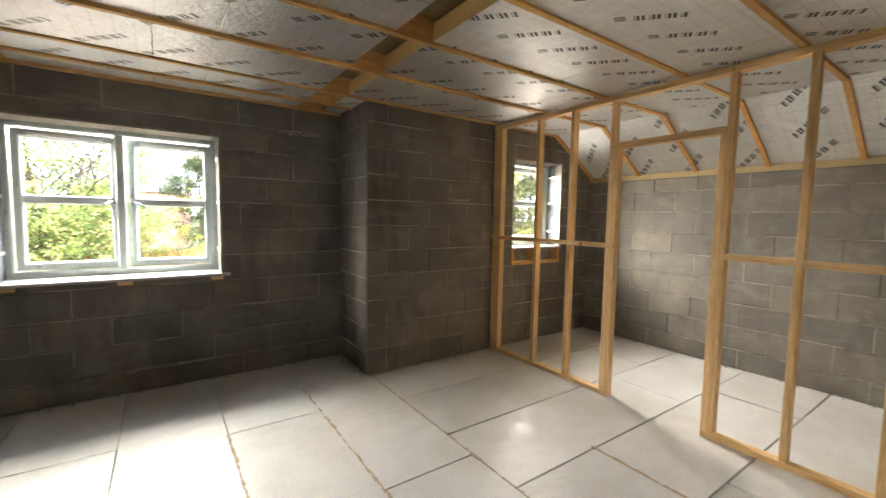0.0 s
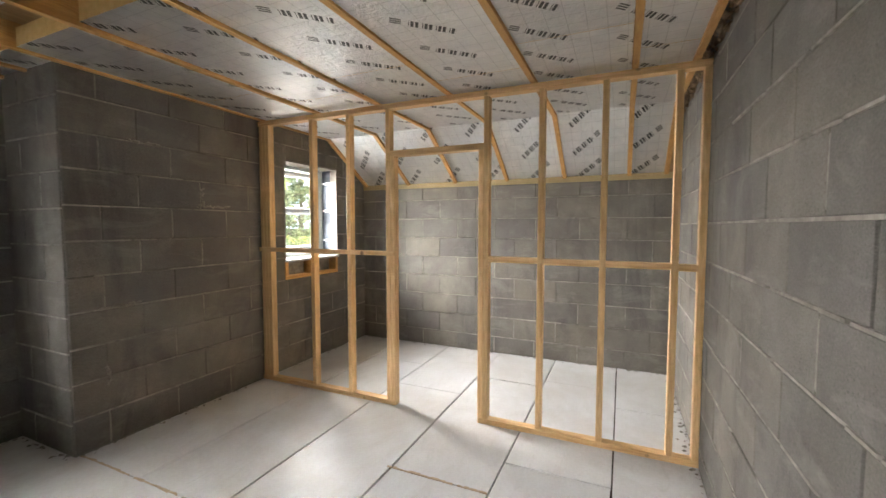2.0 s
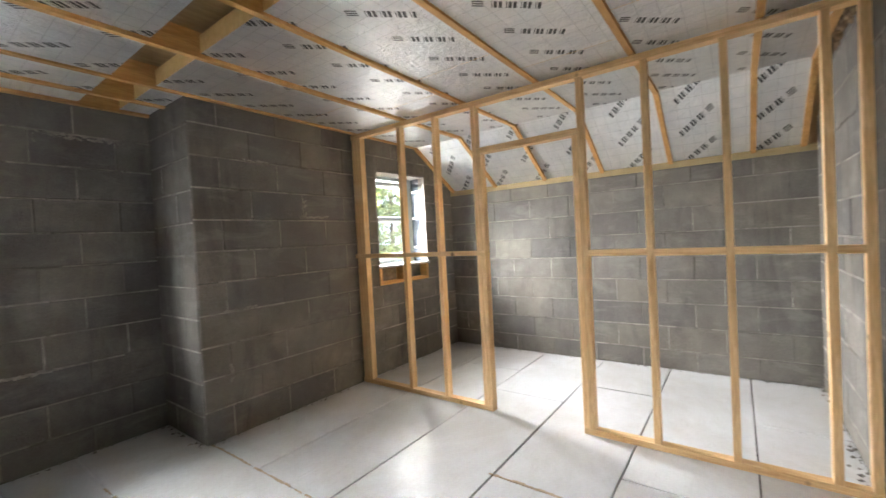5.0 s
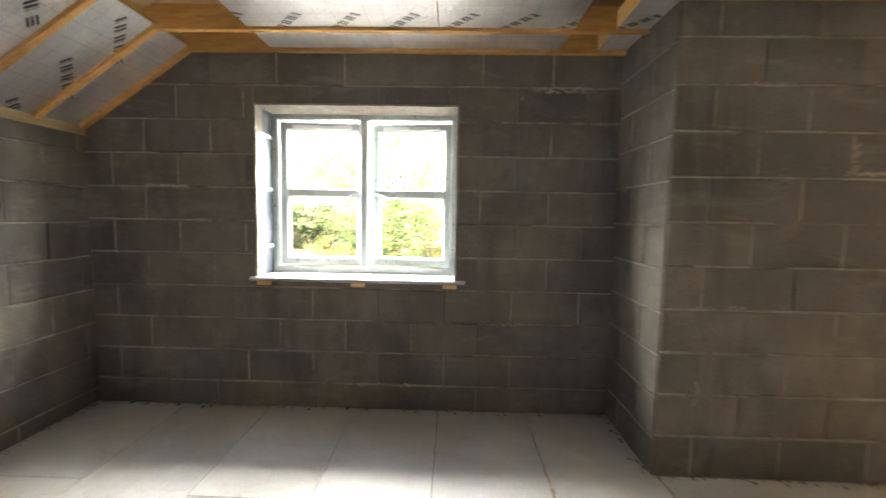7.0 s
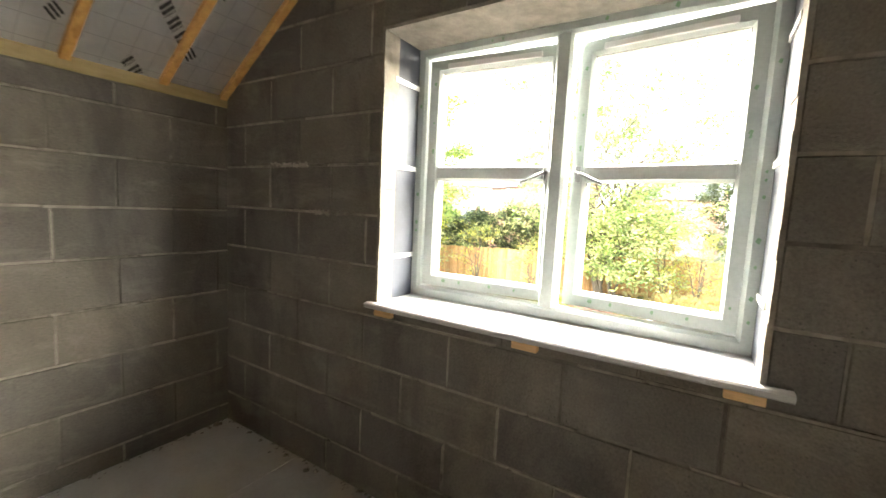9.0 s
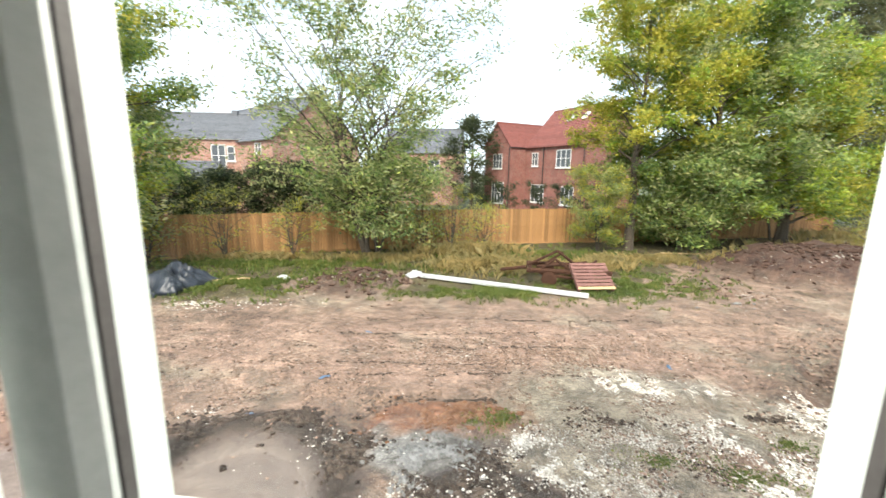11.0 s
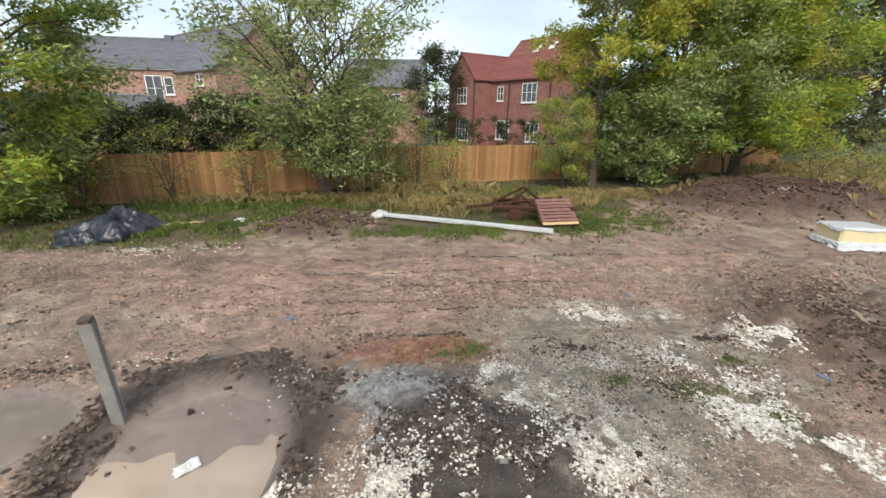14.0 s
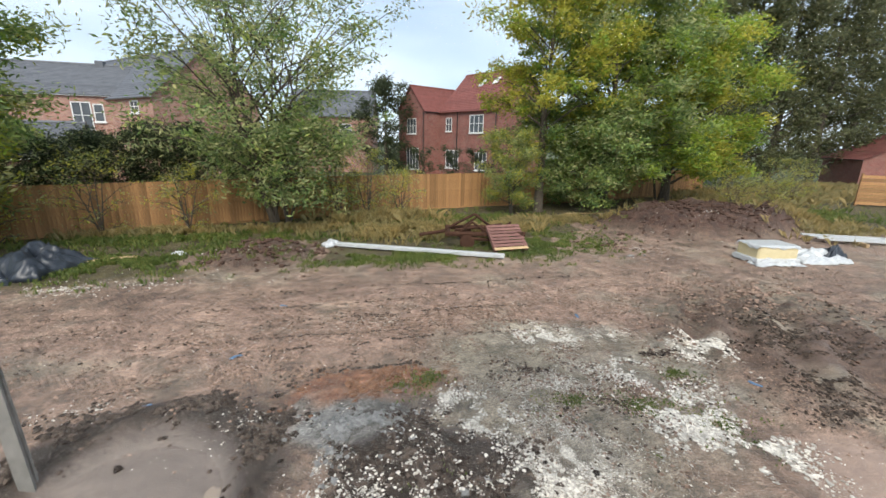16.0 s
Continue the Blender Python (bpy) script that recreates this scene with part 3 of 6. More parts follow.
reveal(add, WIN_A[0], 1, NORTH, FRAME_Y, NORTH + 0.09, 0.928, WIN_A[3])
reveal(add, WIN_A[1], -1, NORTH, FRAME_Y, NORTH + 0.09, 0.928, WIN_A[3])
bm = bmesh.new()
box(bm, WIN_A[0] + 0.012, WIN_A[1] - 0.012, NORTH - 0.006, FRAME_Y, WIN_A[3] - 0.012, WIN_A[3] + 0.002)
add("lintel_soffit", bm, PLASTER, "rough pale soffit of the lintel")

FRAME_BY = PIER_Y + 0.20
window_2, add = casement_window("window_2", WIN_B[0] + 0.004, WIN_B[1] - 0.004, 1.12, WIN_B[3] - 0.004, FRAME_BY, (-3.0,), "white single casement window in the small space", None)
reveal(add, WIN_B[0], 1, PIER_Y, FRAME_BY, PIER_Y + 0.08, 1.118, WIN_B[3])
reveal(add, WIN_B[1], -1, PIER_Y, FRAME_BY, PIER_Y + 0.08, 1.118, WIN_B[3])
bm = bmesh.new()
box(bm, WIN_B[0] + 0.012, WIN_B[1] - 0.012, PIER_Y - 0.006, FRAME_BY, WIN_B[3] - 0.012, WIN_B[3] + 0.002)
add("lintel_soffit", bm, PLASTER)
bm = bmesh.new()
box(bm, WIN_B[0] + 0.001, WIN_B[1] - 0.001, PIER_Y - 0.04, FRAME_BY + 0.02, 1.092, 1.117, 0.004)
add("window_sill", bm, SILL, "white sill board")
for x0, x1, z0, z1 in ((WIN_B[0], WIN_B[1], 0.912, 0.945), (WIN_B[0], WIN_B[0] + 0.04, 0.9455, 1.0915), (WIN_B[1] - 0.04, WIN_B[1], 0.9455, 1.0915), (3.98, 4.02, 0.9455, 1.0915)):
    bm = bmesh.new()
    box(bm, x0 + 0.001, x1 - 0.001, PIER_Y - 0.012, PIER_Y + 0.09, z0, z1, 0.002)
    add("sill_bearer", bm, TRUSS, "orange pine framing below the sill")
bm = bmesh.new()
box(bm, WIN_B[0], WIN_B[1], PIER_Y + 0.095, PIER_Y + WALL, 0.91, 1.09)
add("cavity_back", bm, MORTAR)


# ---- outside: materials ----
def earth_material():
    m, n, l, b = material("muddy_earth")
    v = coords(n, l)
    big, mid_g, fine = grain(n, l, v, 0.55, 6, 0.65, 0.4), grain(n, l, v, 3.2, 6, 0.7), grain(n, l, v, 48, 4, 0.75)
    kind = n.new("ShaderNodeVertexColor")
    kind.layer_name = "soil"
    col = mix(n, l, "MULTIPLY", 1.0, kind.outputs["Color"], ramp(n, l, big, (0.3, (0.72, 0.70, 0.70)), (0.7, (1.22, 1.2, 1.16))))
    col = mix(n, l, "MULTIPLY", 0.9, col, ramp(n, l, mid_g, (0.36, 0.5), (0.62, 1.3)))
    drag = grain(n, l, coords(n, l, (0.85, 1.5, 1.0), True, (0, 0, 0.3)), 9.0, 6, 0.75, 0.8)
    col = mix(n, l, "MULTIPLY", 0.8, col, ramp(n, l, drag, (0.36, 0.5), (0.60, 1.3)))
    col = mix(n, l, "MULTIPLY", 0.9, col, ramp(n, l, fine, (0.36, 0.4), (0.6, 1.35)))
    chips = n.new("ShaderNodeTexVoronoi")
    chips.inputs["Scale"].default_value = 26
    l.new(v, chips.inputs["Vector"])
    col = mix(n, l, "MIX", ramp(n, l, chips.outputs["Distance"], (0.12, 0.85), (0.20, 0.0)), col, (0.46, 0.41, 0.35))
    # herringbone ridges pressed by tyres, in bands along the track, broken up by trampling
    sep = n.new("ShaderNodeSeparateXYZ")
    l.new(v, sep.inputs[0])
    x, y = sep.outputs["X"], sep.outputs["Y"]
    sway = calc(n, l, "MULTIPLY", grain(n, l, v, 0.35, 2), 0.9)
    lane = calc(n, l, "ADD", calc(n, l, "ADD", y, calc(n, l, "MULTIPLY", x, 0.05)), sway)
    offset = calc(n, l, "PINGPONG", lane, 0.27)
    chevron = calc(n, l, "PINGPONG", calc(n, l, "ADD", x, calc(n, l, "MULTIPLY", offset, 0.9)), 0.065)
    worn = ramp(n, l, grain(n, l, v, 0.9, 5, 0.65), (0.44, 0.0), (0.58, 1.0))
    on_track = calc(n, l, "MULTIPLY", calc(n, l, "GREATER_THAN", y, 10.4), calc(n, l, "LESS_THAN", y, 14.4))
    pressed = calc(n, l, "MULTIPLY", calc(n, l, "MULTIPLY", worn, on_track), ramp(n, l, chevron, (0.018, 0.0), (0.034, 1.0)))
    ridges = calc(n, l, "ADD", calc(n, l, "MULTIPLY", pressed, 0.6), 0.2)
    col = mix(n, l, "MULTIPLY", calc(n, l, "MULTIPLY", pressed, 0.5), col, (0.62, 0.60, 0.60))
    grit = grain(n, l, v, 110, 3, 0.8)
    col = mix(n, l, "MULTIPLY", 0.8, col, ramp(n, l, grit, (0.36, 0.5), (0.62, 1.4)))
    # smooth wet slurry where water has stood
    dry = kind.outputs["Alpha"]
    slurry = mix(n, l, "MULTIPLY", 0.6, kind.outputs["Color"], ramp(n, l, drag, (0.35, 0.8), (0.65, 1.15)))
    col = mix(n, l, "MIX", calc(n, l, "ADD", calc(n, l, "MULTIPLY", dry, 0.8), 0.2), slurry, col)
    l.new(col, b.inputs["Base Color"])
    l.new(mix(n, l, "MIX", dry, (0.22, 0.22, 0.22), ramp(n, l, mid_g, (0.35, 0.55), (0.6, 0.95))), b.inputs["Roughness"])
    b.inputs["Specular IOR Level"].default_value = 0.3
    relief = mix(n, l, "MIX", 0.5, mix(n, l, "MIX", 0.5, mid_g, drag), fine)
    relief = mix(n, l, "MIX", calc(n, l, "ADD", calc(n, l, "MULTIPLY", dry, 0.85), 0.15), (0.5, 0.5, 0.5), relief)
    bump(n, l, b, mix(n, l, "MIX", 0.3, relief, ridges), 1.0, 0.06)
    return m


def leaf_material(name, *tones):
    m, n, l, b = material(name)
    pick = n.new("ShaderNodeNewGeometry").outputs["Random Per Island"]
    col = ramp(n, l, pick, *[(k / (len(tones) - 1), t) for k, t in enumerate(tones)])
    patch = grain(n, l, coords(n, l), 0.9, 3)
    col = mix(n, l, "MULTIPLY", 0.8, col, ramp(n, l, patch, (0.3, (0.65, 0.75, 0.7)), (0.7, (1.35, 1.2, 1.0))))
    l.new(col, b.inputs["Base Color"])
    b.inputs["Roughness"].default_value = 0.55
    trans = n.new("ShaderNodeBsdfTranslucent")
    l.new(col, trans.inputs["Color"])
    blend = n.new("ShaderNodeMixShader")
    blend.inputs[0].default_value = 0.45
    l.new(b.outputs[0], blend.inputs[1])
    l.new(trans.outputs[0], blend.inputs[2])
    l.new(blend.outputs[0], n["Material Output"].inputs["Surface"])
    return m


def brick_material(name, one, two, joint, soot):
    m, n, l, b = material(name)
    t = n.new("ShaderNodeTexCoord")
    sep, com = n.new("ShaderNodeSeparateXYZ"), n.new("ShaderNodeCombineXYZ")
    l.new(t.outputs["Object"], sep.inputs[0])
    l.new(calc(n, l, "ADD", sep.outputs["X"], sep.outputs["Y"]), com.inputs["X"])
    l.new(sep.outputs["Z"], com.inputs["Y"])
    k = n.new("ShaderNodeTexBrick")
    k.inputs["Color1"].default_value, k.inputs["Color2"].default_value, k.inputs["Mortar"].default_value = (*one, 1), (*two, 1), (*joint, 1)
    k.inputs["Scale"].default_value, k.inputs["Mortar Size"].default_value = 1.0, 0.006
    k.inputs["Brick Width"].default_value, k.inputs["Row Height"].default_value = 0.225, 0.075
    l.new(com.outputs[0], k.inputs["Vector"])
    col = mix(n, l, "MULTIPLY", 0.8, k.outputs["Color"], ramp(n, l, grain(n, l, t.outputs["Object"], 1.6, 6, 0.7), (0.3, soot), (0.7, 1.2)))
    l.new(col, b.inputs["Base Color"])
    b.inputs["Roughness"].default_value = 0.9
    bump(n, l, b, k.outputs["Fac"], -0.4, 0.01)
    return m


EARTH = earth_material()
STONE = plain("pale_limestone", (0.46, 0.42, 0.36), (0.72, 0.68, 0.61), 14, 0.9, 0.3, vary=0.4, island=True)
CLOD = plain("dark_clod", (0.022, 0.017, 0.014), (0.115, 0.086, 0.068), 14, 0.8, 0.6, vary=0.6, island=True)
GREY_CLOD = plain("grey_rubble", (0.16, 0.16, 0.155), (0.30, 0.295, 0.28), 9, 0.9, 0.6, vary=0.25, island=True)
RED_CLOD = plain("brown_soil_lumps", (0.055, 0.032, 0.025), (0.12, 0.072, 0.054), 9, 0.9, 0.6, vary=0.3, island=True)
GRASS = leaf_material("meadow_grass", (0.075, 0.125, 0.026), (0.14, 0.20, 0.045), (0.24, 0.245, 0.085))
STRAW = leaf_material("dry_grass", (0.30, 0.24, 0.11), (0.42, 0.34, 0.17), (0.22, 0.18, 0.07))
ASH_GREEN = leaf_material("ash_leaves", (0.08, 0.155, 0.05), (0.20, 0.31, 0.095), (0.40, 0.48, 0.14))
ASH_YELLOW = leaf_material("yellowing_leaves", (0.24, 0.27, 0.04), (0.42, 0.42, 0.06), (0.56, 0.50, 0.085))
ASH_BRIGHT = leaf_material("light_green_leaves", (0.16, 0.29, 0.045), (0.30, 0.44, 0.06), (0.50, 0.55, 0.085))
CHERRY = leaf_material("dull_green_leaves", (0.14, 0.195, 0.08), (0.28, 0.345, 0.15), (0.50, 0.50, 0.25))
DARK_LEAF = leaf_material("dark_hedge_leaves", (0.025, 0.04, 0.018), (0.05, 0.07, 0.03), (0.09, 0.11, 0.045))
POPLAR = leaf_material("grey_green_leaves", (0.07, 0.09, 0.045), (0.12, 0.14, 0.065), (0.19, 0.19, 0.09))
BARK = plain("grey_brown_bark", (0.055, 0.045, 0.035), (0.15, 0.125, 0.10), 9, 0.95, 0.8, stretch=(3, 3, 0.6), depth=0.02)
FENCE_WOOD = wood_material("orange_fence_wood", (0.27, 0.13, 0.05), (0.45, 0.245, 0.105), (16, 16, 1.4), False, 0.3, 0.8)
RED_BRICK = brick_material("red_brick", (0.23, 0.075, 0.06), (0.32, 0.125, 0.10), (0.28, 0.21, 0.18), 0.65)
MIX_BRICK = brick_material("mottled_brick", (0.30, 0.125, 0.088), (0.47, 0.26, 0.195), (0.46, 0.40, 0.35), 0.65)
RED_TILE = plain("red_roof_tile", (0.14, 0.042, 0.034), (0.25, 0.08, 0.062), 2.5, 0.75, 0.2, vary=0.12, island=True)
SLATE = plain("grey_roof_tile", (0.085, 0.092, 0.105), (0.15, 0.156, 0.172), 2.5, 0.6, 0.2, vary=0.12, island=True)
WHITE = plain("white_joinery", (0.70, 0.70, 0.68), (0.80, 0.80, 0.78), 5, 0.45, 0.03)
DARK_PANE = plain("dark_window_glass", (0.05, 0.06, 0.07), (0.11, 0.125, 0.14), 1.2, 0.08, 0.0)
PIPE = plain("black_pipe", (0.015, 0.015, 0.017), (0.03, 0.03, 0.03), 6, 0.5, 0.0)
SHEET = plain("black_plastic_sheet", (0.012, 0.016, 0.024), (0.034, 0.042, 0.056), 4, 0.42, 0.1)
RUST = plain("rusty_steel", (0.03, 0.017, 0.013), (0.095, 0.045, 0.028), 11, 0.9, 0.5)
PALLET = wood_material("red_brown_pallet_wood", (0.13, 0.055, 0.045), (0.24, 0.12, 0.10), (1.5, 12, 12), False, 0.15, 0.85)
PALLET_RAW = wood_material("raw_pallet_wood", (0.38, 0.25, 0.13), (0.55, 0.38, 0.21), (1.5, 12, 12), False, 0.15, 0.85)
WRAP = plain("white_wrapping", (0.38, 0.40, 0.41), (0.58, 0.59, 0.59), 6, 0.3, 0.35)
YELLOW_FOAM = plain("yellow_foam", (0.60, 0.50, 0.28), (0.72, 0.62, 0.40), 8, 0.8, 0.2)
CONCRETE = plain("concrete_post", (0.13, 0.13, 0.12), (0.25, 0.25, 0.235), 9, 0.9, 0.4)
BLUE_RAG = plain("blue_plastic_scrap", (0.05, 0.12, 0.22), (0.12, 0.20, 0.30), 12, 0.5, 0.2)


def water_material():
    m, n, l, b = material("muddy_water")
    col = ramp(n, l, grain(n, l, coords(n, l), 1.4, 4), (0.35, (0.25, 0.195, 0.150)), (0.65, (0.32, 0.255, 0.205)))
    l.new(col, b.inputs["Base Color"])
    b.inputs["Roughness"].default_value = 0.05
    bump(n, l, b, grain(n, l, coords(n, l), 9, 2), 0.03, 0.004)
    return m


WATER = water_material()


# ---- ground: one sheet to the horizon ----
def blob(x, y, cx, cy, rx, ry, turn=0.0):
    """1 in the middle of a soft ellipse, 0 at its rim and beyond."""
    c, s = math.cos(radians(turn)), math.sin(radians(turn))
    u, v = ((x - cx) * c + (y - cy) * s) / rx, (-(x - cx) * s + (y - cy) * c) / ry
    return max(0.0, 1.0 - u * u - v * v)


def rough_edge(x, y, f=0.9):
    return noise.noise((x * f, y * f, 0.3)) * 0.5 + noise.noise((x * f * 3.1, y * f * 3.1, 2.1)) * 0.28


def ground_z(x, y):
    z = GROUND
    near = max(0.0, 1.0 - max(0.0, abs(y - 14) - 14) / 10)
    z += near * (0.05 * noise.noise((x * 0.35, y * 0.35, 0)) + 0.035 * noise.noise((x * 1.3, y * 1.3, 5)) + 0.022 * noise.noise((x * 4.2, y * 4.2, 9)))
    if 10.8 < y < 15.5:
        z += 0.018 * math.sin((y + 0.15 * x) * 9.0) * (0.5 + noise.noise((x * 0.5, y * 0.5, 7))) + 0.008 * math.sin((x * 1.0 + y * 0.7) * 26.0)
    # churned wheel ruts on the wet side
    churn = min(1.0, 2.0 * blob(x, y, 8.6, 10.2, 3.0, 2.4, 20))
    if churn:
        z += churn * (0.07 * math.sin((x * 0.75 - y * 0.66) * 7.5 + 2 * noise.noise((x * 0.8, y * 0.8, 4))) + 0.05 * noise.noise((x * 3.0, y * 3.0, 11)) + 0.03 * noise.noise((x * 7.0, y * 7.0, 12)))
    e = rough_edge(x, y)
    z += 0.85 * min(1.0, 1.5 * blob(x, y, 15.8, 19.4, 5.2, 2.6, -6)) * (1 + 0.55 * e) * (blob(x, y, 15.6, 19.5, 5.4, 2.7, -6) > 0)
    z += 0.34 * blob(x, y, -2.6, 17.4, 1.7, 1.6) * (1 + 0.8 * e)
    z -= max(0.10, min(0.27, 0.195 + 0.11 * (8.0 - y) + 0.05 * e)) * min(1.0, 2.2 * blob(x, y, -2.0, 8.1, 1.25, 1.35, 10))
    z -= 0.12 * min(1.0, 2.0 * blob(x, y, -4.5, 8.6, 1.35, 0.95, 0))
    rim = blob(x, y, -2.0, 8.3, 1.85, 1.75, 10) * (1 - min(1.0, 2.2 * blob(x, y, -2.0, 8.1, 1.25, 1.35, 10)))
    z += 0.22 * rim * (1 + 1.2 * e)
    z += 0.11 * blob(x, y, 0.35, 8.85, 0.9, 0.6) * (1 + 1.6 * e) + 0.18 * blob(x, y, 0.55, 9.8, 1.1, 0.5) ** 0.7 * (1 + 1.6 * e) + 0.11 * blob(x, y, 1.25, 7.8, 1.3, 1.0) * (1 + 2.2 * e)
    z += 0.10 * max(0.0, min(1.0, (y - 17.5 + 0.15 * x) / 4.0)) * near
    return z


def soil_tone(x, y):
    e = rough_edge(x, y, 0.8)

    def toward(c, d, k):
        k = max(0.0, min(1.0, k))
        return tuple(a + (b - a) * k for a, b in zip(c, d))

    c = (0.275, 0.190, 0.146)
    c = toward(c, (0.36, 0.245, 0.190), 2 * blob(x, y, 1, 12.3, 9, 2.0) + e)
    c = toward(c, (0.135, 0.088, 0.066), 1.6 * (blob(x, y, 8.6, 10.2, 3.2, 2.6, 20) + 0.5 * e) * (blob(x, y, 8.6, 10.2, 3.6, 3.0, 20) > 0))
    c = toward(c, (0.30, 0.255, 0.195), 1.8 * (0.8 * blob(x, y, 3.2, 9.2, 3.6, 2.6, 10) + 1.2 * e))
    c = toward(c, (0.38, 0.33, 0.26), 2.6 * (blob(x, y, 3.7, 11.1, 1.0, 0.55, -12) + 0.4 * e) if blob(x, y, 3.7, 11.1, 1.5, 0.9, -12) > 0 else 0)
    c = toward(c, (0.055, 0.042, 0.035), 3.0 * (blob(x, y, -2.05, 8.35, 1.75, 1.75, 10) + 0.9 * e) * (blob(x, y, -2.05, 8.35, 2.1, 2.1, 10) > 0))
    c = toward(c, (0.172, 0.140, 0.122), 2.6 * (blob(x, y, -1.95, 8.15, 1.15, 1.3, 10) + 0.12 * e) * (blob(x, y, -1.95, 8.15, 1.25, 1.4, 10) > 0))
    c = toward(c, (0.165, 0.136, 0.118), 2.4 * blob(x, y, -4.5, 8.6, 1.35, 0.95))
    c = toward(c, (0.30, 0.145, 0.088), 2.6 * (blob(x, y, 0.55, 9.8, 1.15, 0.5) + 0.8 * e) * (blob(x, y, 0.55, 9.8, 1.4, 0.8) > 0))
    c = toward(c, (0.27, 0.262, 0.245), 2.6 * (blob(x, y, 0.3, 8.95, 0.8, 0.55) + 0.9 * e) * (blob(x, y, 0.3, 8.95, 1.1, 0.85) > 0))
    c = toward(c, (0.062, 0.047, 0.038), 3.0 * (blob(x, y, 1.2, 7.8, 1.3, 1.15) + 1.0 * e) * (blob(x, y, 1.2, 7.8, 1.75, 1.6) > 0))
    for cx, cy, rx, ry in ((4.3, 9.9, 0.8, 0.45), (5.1, 8.8, 0.9, 0.8), (2.7, 7.9, 0.9, 0.9), (4.6, 10.9, 1.0, 0.35), (6.4, 10.1, 1.0, 0.35)):
        c = toward(c, (0.40, 0.36, 0.30), 1.2 * (0.6 * blob(x, y, cx, cy, rx, ry) + 1.3 * e) if blob(x, y, cx, cy, rx, ry) > 0 else 0)
    c = toward(c, (0.085, 0.049, 0.037), 2.0 * blob(x, y, 15.6, 19.5, 6.0, 3.1, -6))
    c = toward(c, (0.13, 0.085, 0.065), 2.0 * blob(x, y, -2.6, 17.4, 1.9, 1.8))
    edge = 15.4 + 0.07 * x + 0.9 * e
    if not blob(x, y, 15.6, 19.5, 6.2, 3.4, -6) and not blob(x, y, 9.5, 16.5, 2.4, 2.6) and not blob(x, y, -2.6, 17.4, 2.1, 2.0):
        c = toward(c, (0.105, 0.088, 0.045), (y - edge) * 1.2 + 0.5 * e)
    if y > 34 or abs(x) > 45:
        c = (0.09, 0.11, 0.04)
    return c


def dryness(x, y):
    wet = max(2.2 * blob(x, y, -1.95, 8.1, 1.2, 1.35, 10), 2.0 * blob(x, y, -4.5, 8.6, 1.35, 0.95), 1.6 * blob(x, y, 5.9, 7.1, 1.0, 0.7), 0.9 * blob(x, y, 8.8, 9.6, 2.6, 2.0) * (0.5 + rough_edge(x, y, 1.4)))
    return 1.0 - max(0.0, min(1.0, wet))


def lines(low, fine0, fine1, step, high):
    return low + list(np.arange(fine0, fine1, step)) + high


gx = lines([-450, -250, -140, -80, -50, -36, -28, -24], -20.0, -6.0, 0.2, []) + lines([], -6.0, 10.0, 0.075, []) + lines([], 10.0, 26.0, 0.2, [27, 29, 33, 40, 55, 80, 140, 250, 450])
gy = lines([-450, -150, -60, -20, -5, 2, 4, 5.5], 6.2, 11.0, 0.06, []) + lines([], 11.0, 15.0, 0.1, []) + lines([], 15.0, 30.0, 0.19, [31, 33, 37, 45, 60, 90, 150, 300, 700])
verts = [(float(x), float(y), ground_z(float(x), float(y))) for y in gy for x in gx]
w = len(gx)
quads = [(j * w + i, j * w + i + 1, (j + 1) * w + i + 1, (j + 1) * w + i) for j in range(len(gy) - 1) for i in range(w - 1)]
ground_me = bpy.data.meshes.new("ground")
ground_me.from_pydata(verts, [], quads)
soil = ground_me.color_attributes.new("soil", "FLOAT_COLOR", "POINT")
soil.data.foreach_set("color", [c for x, y, z in verts for c in (*soil_tone(x, y), dryness(x, y))])
ground_me.materials.append(EARTH)
ground_me.polygons.foreach_set("use_smooth", [True] * len(quads))
tagged(new("ground", ground_me), "rutted muddy building ground with pale gravel patches", "ground", "", "structure")


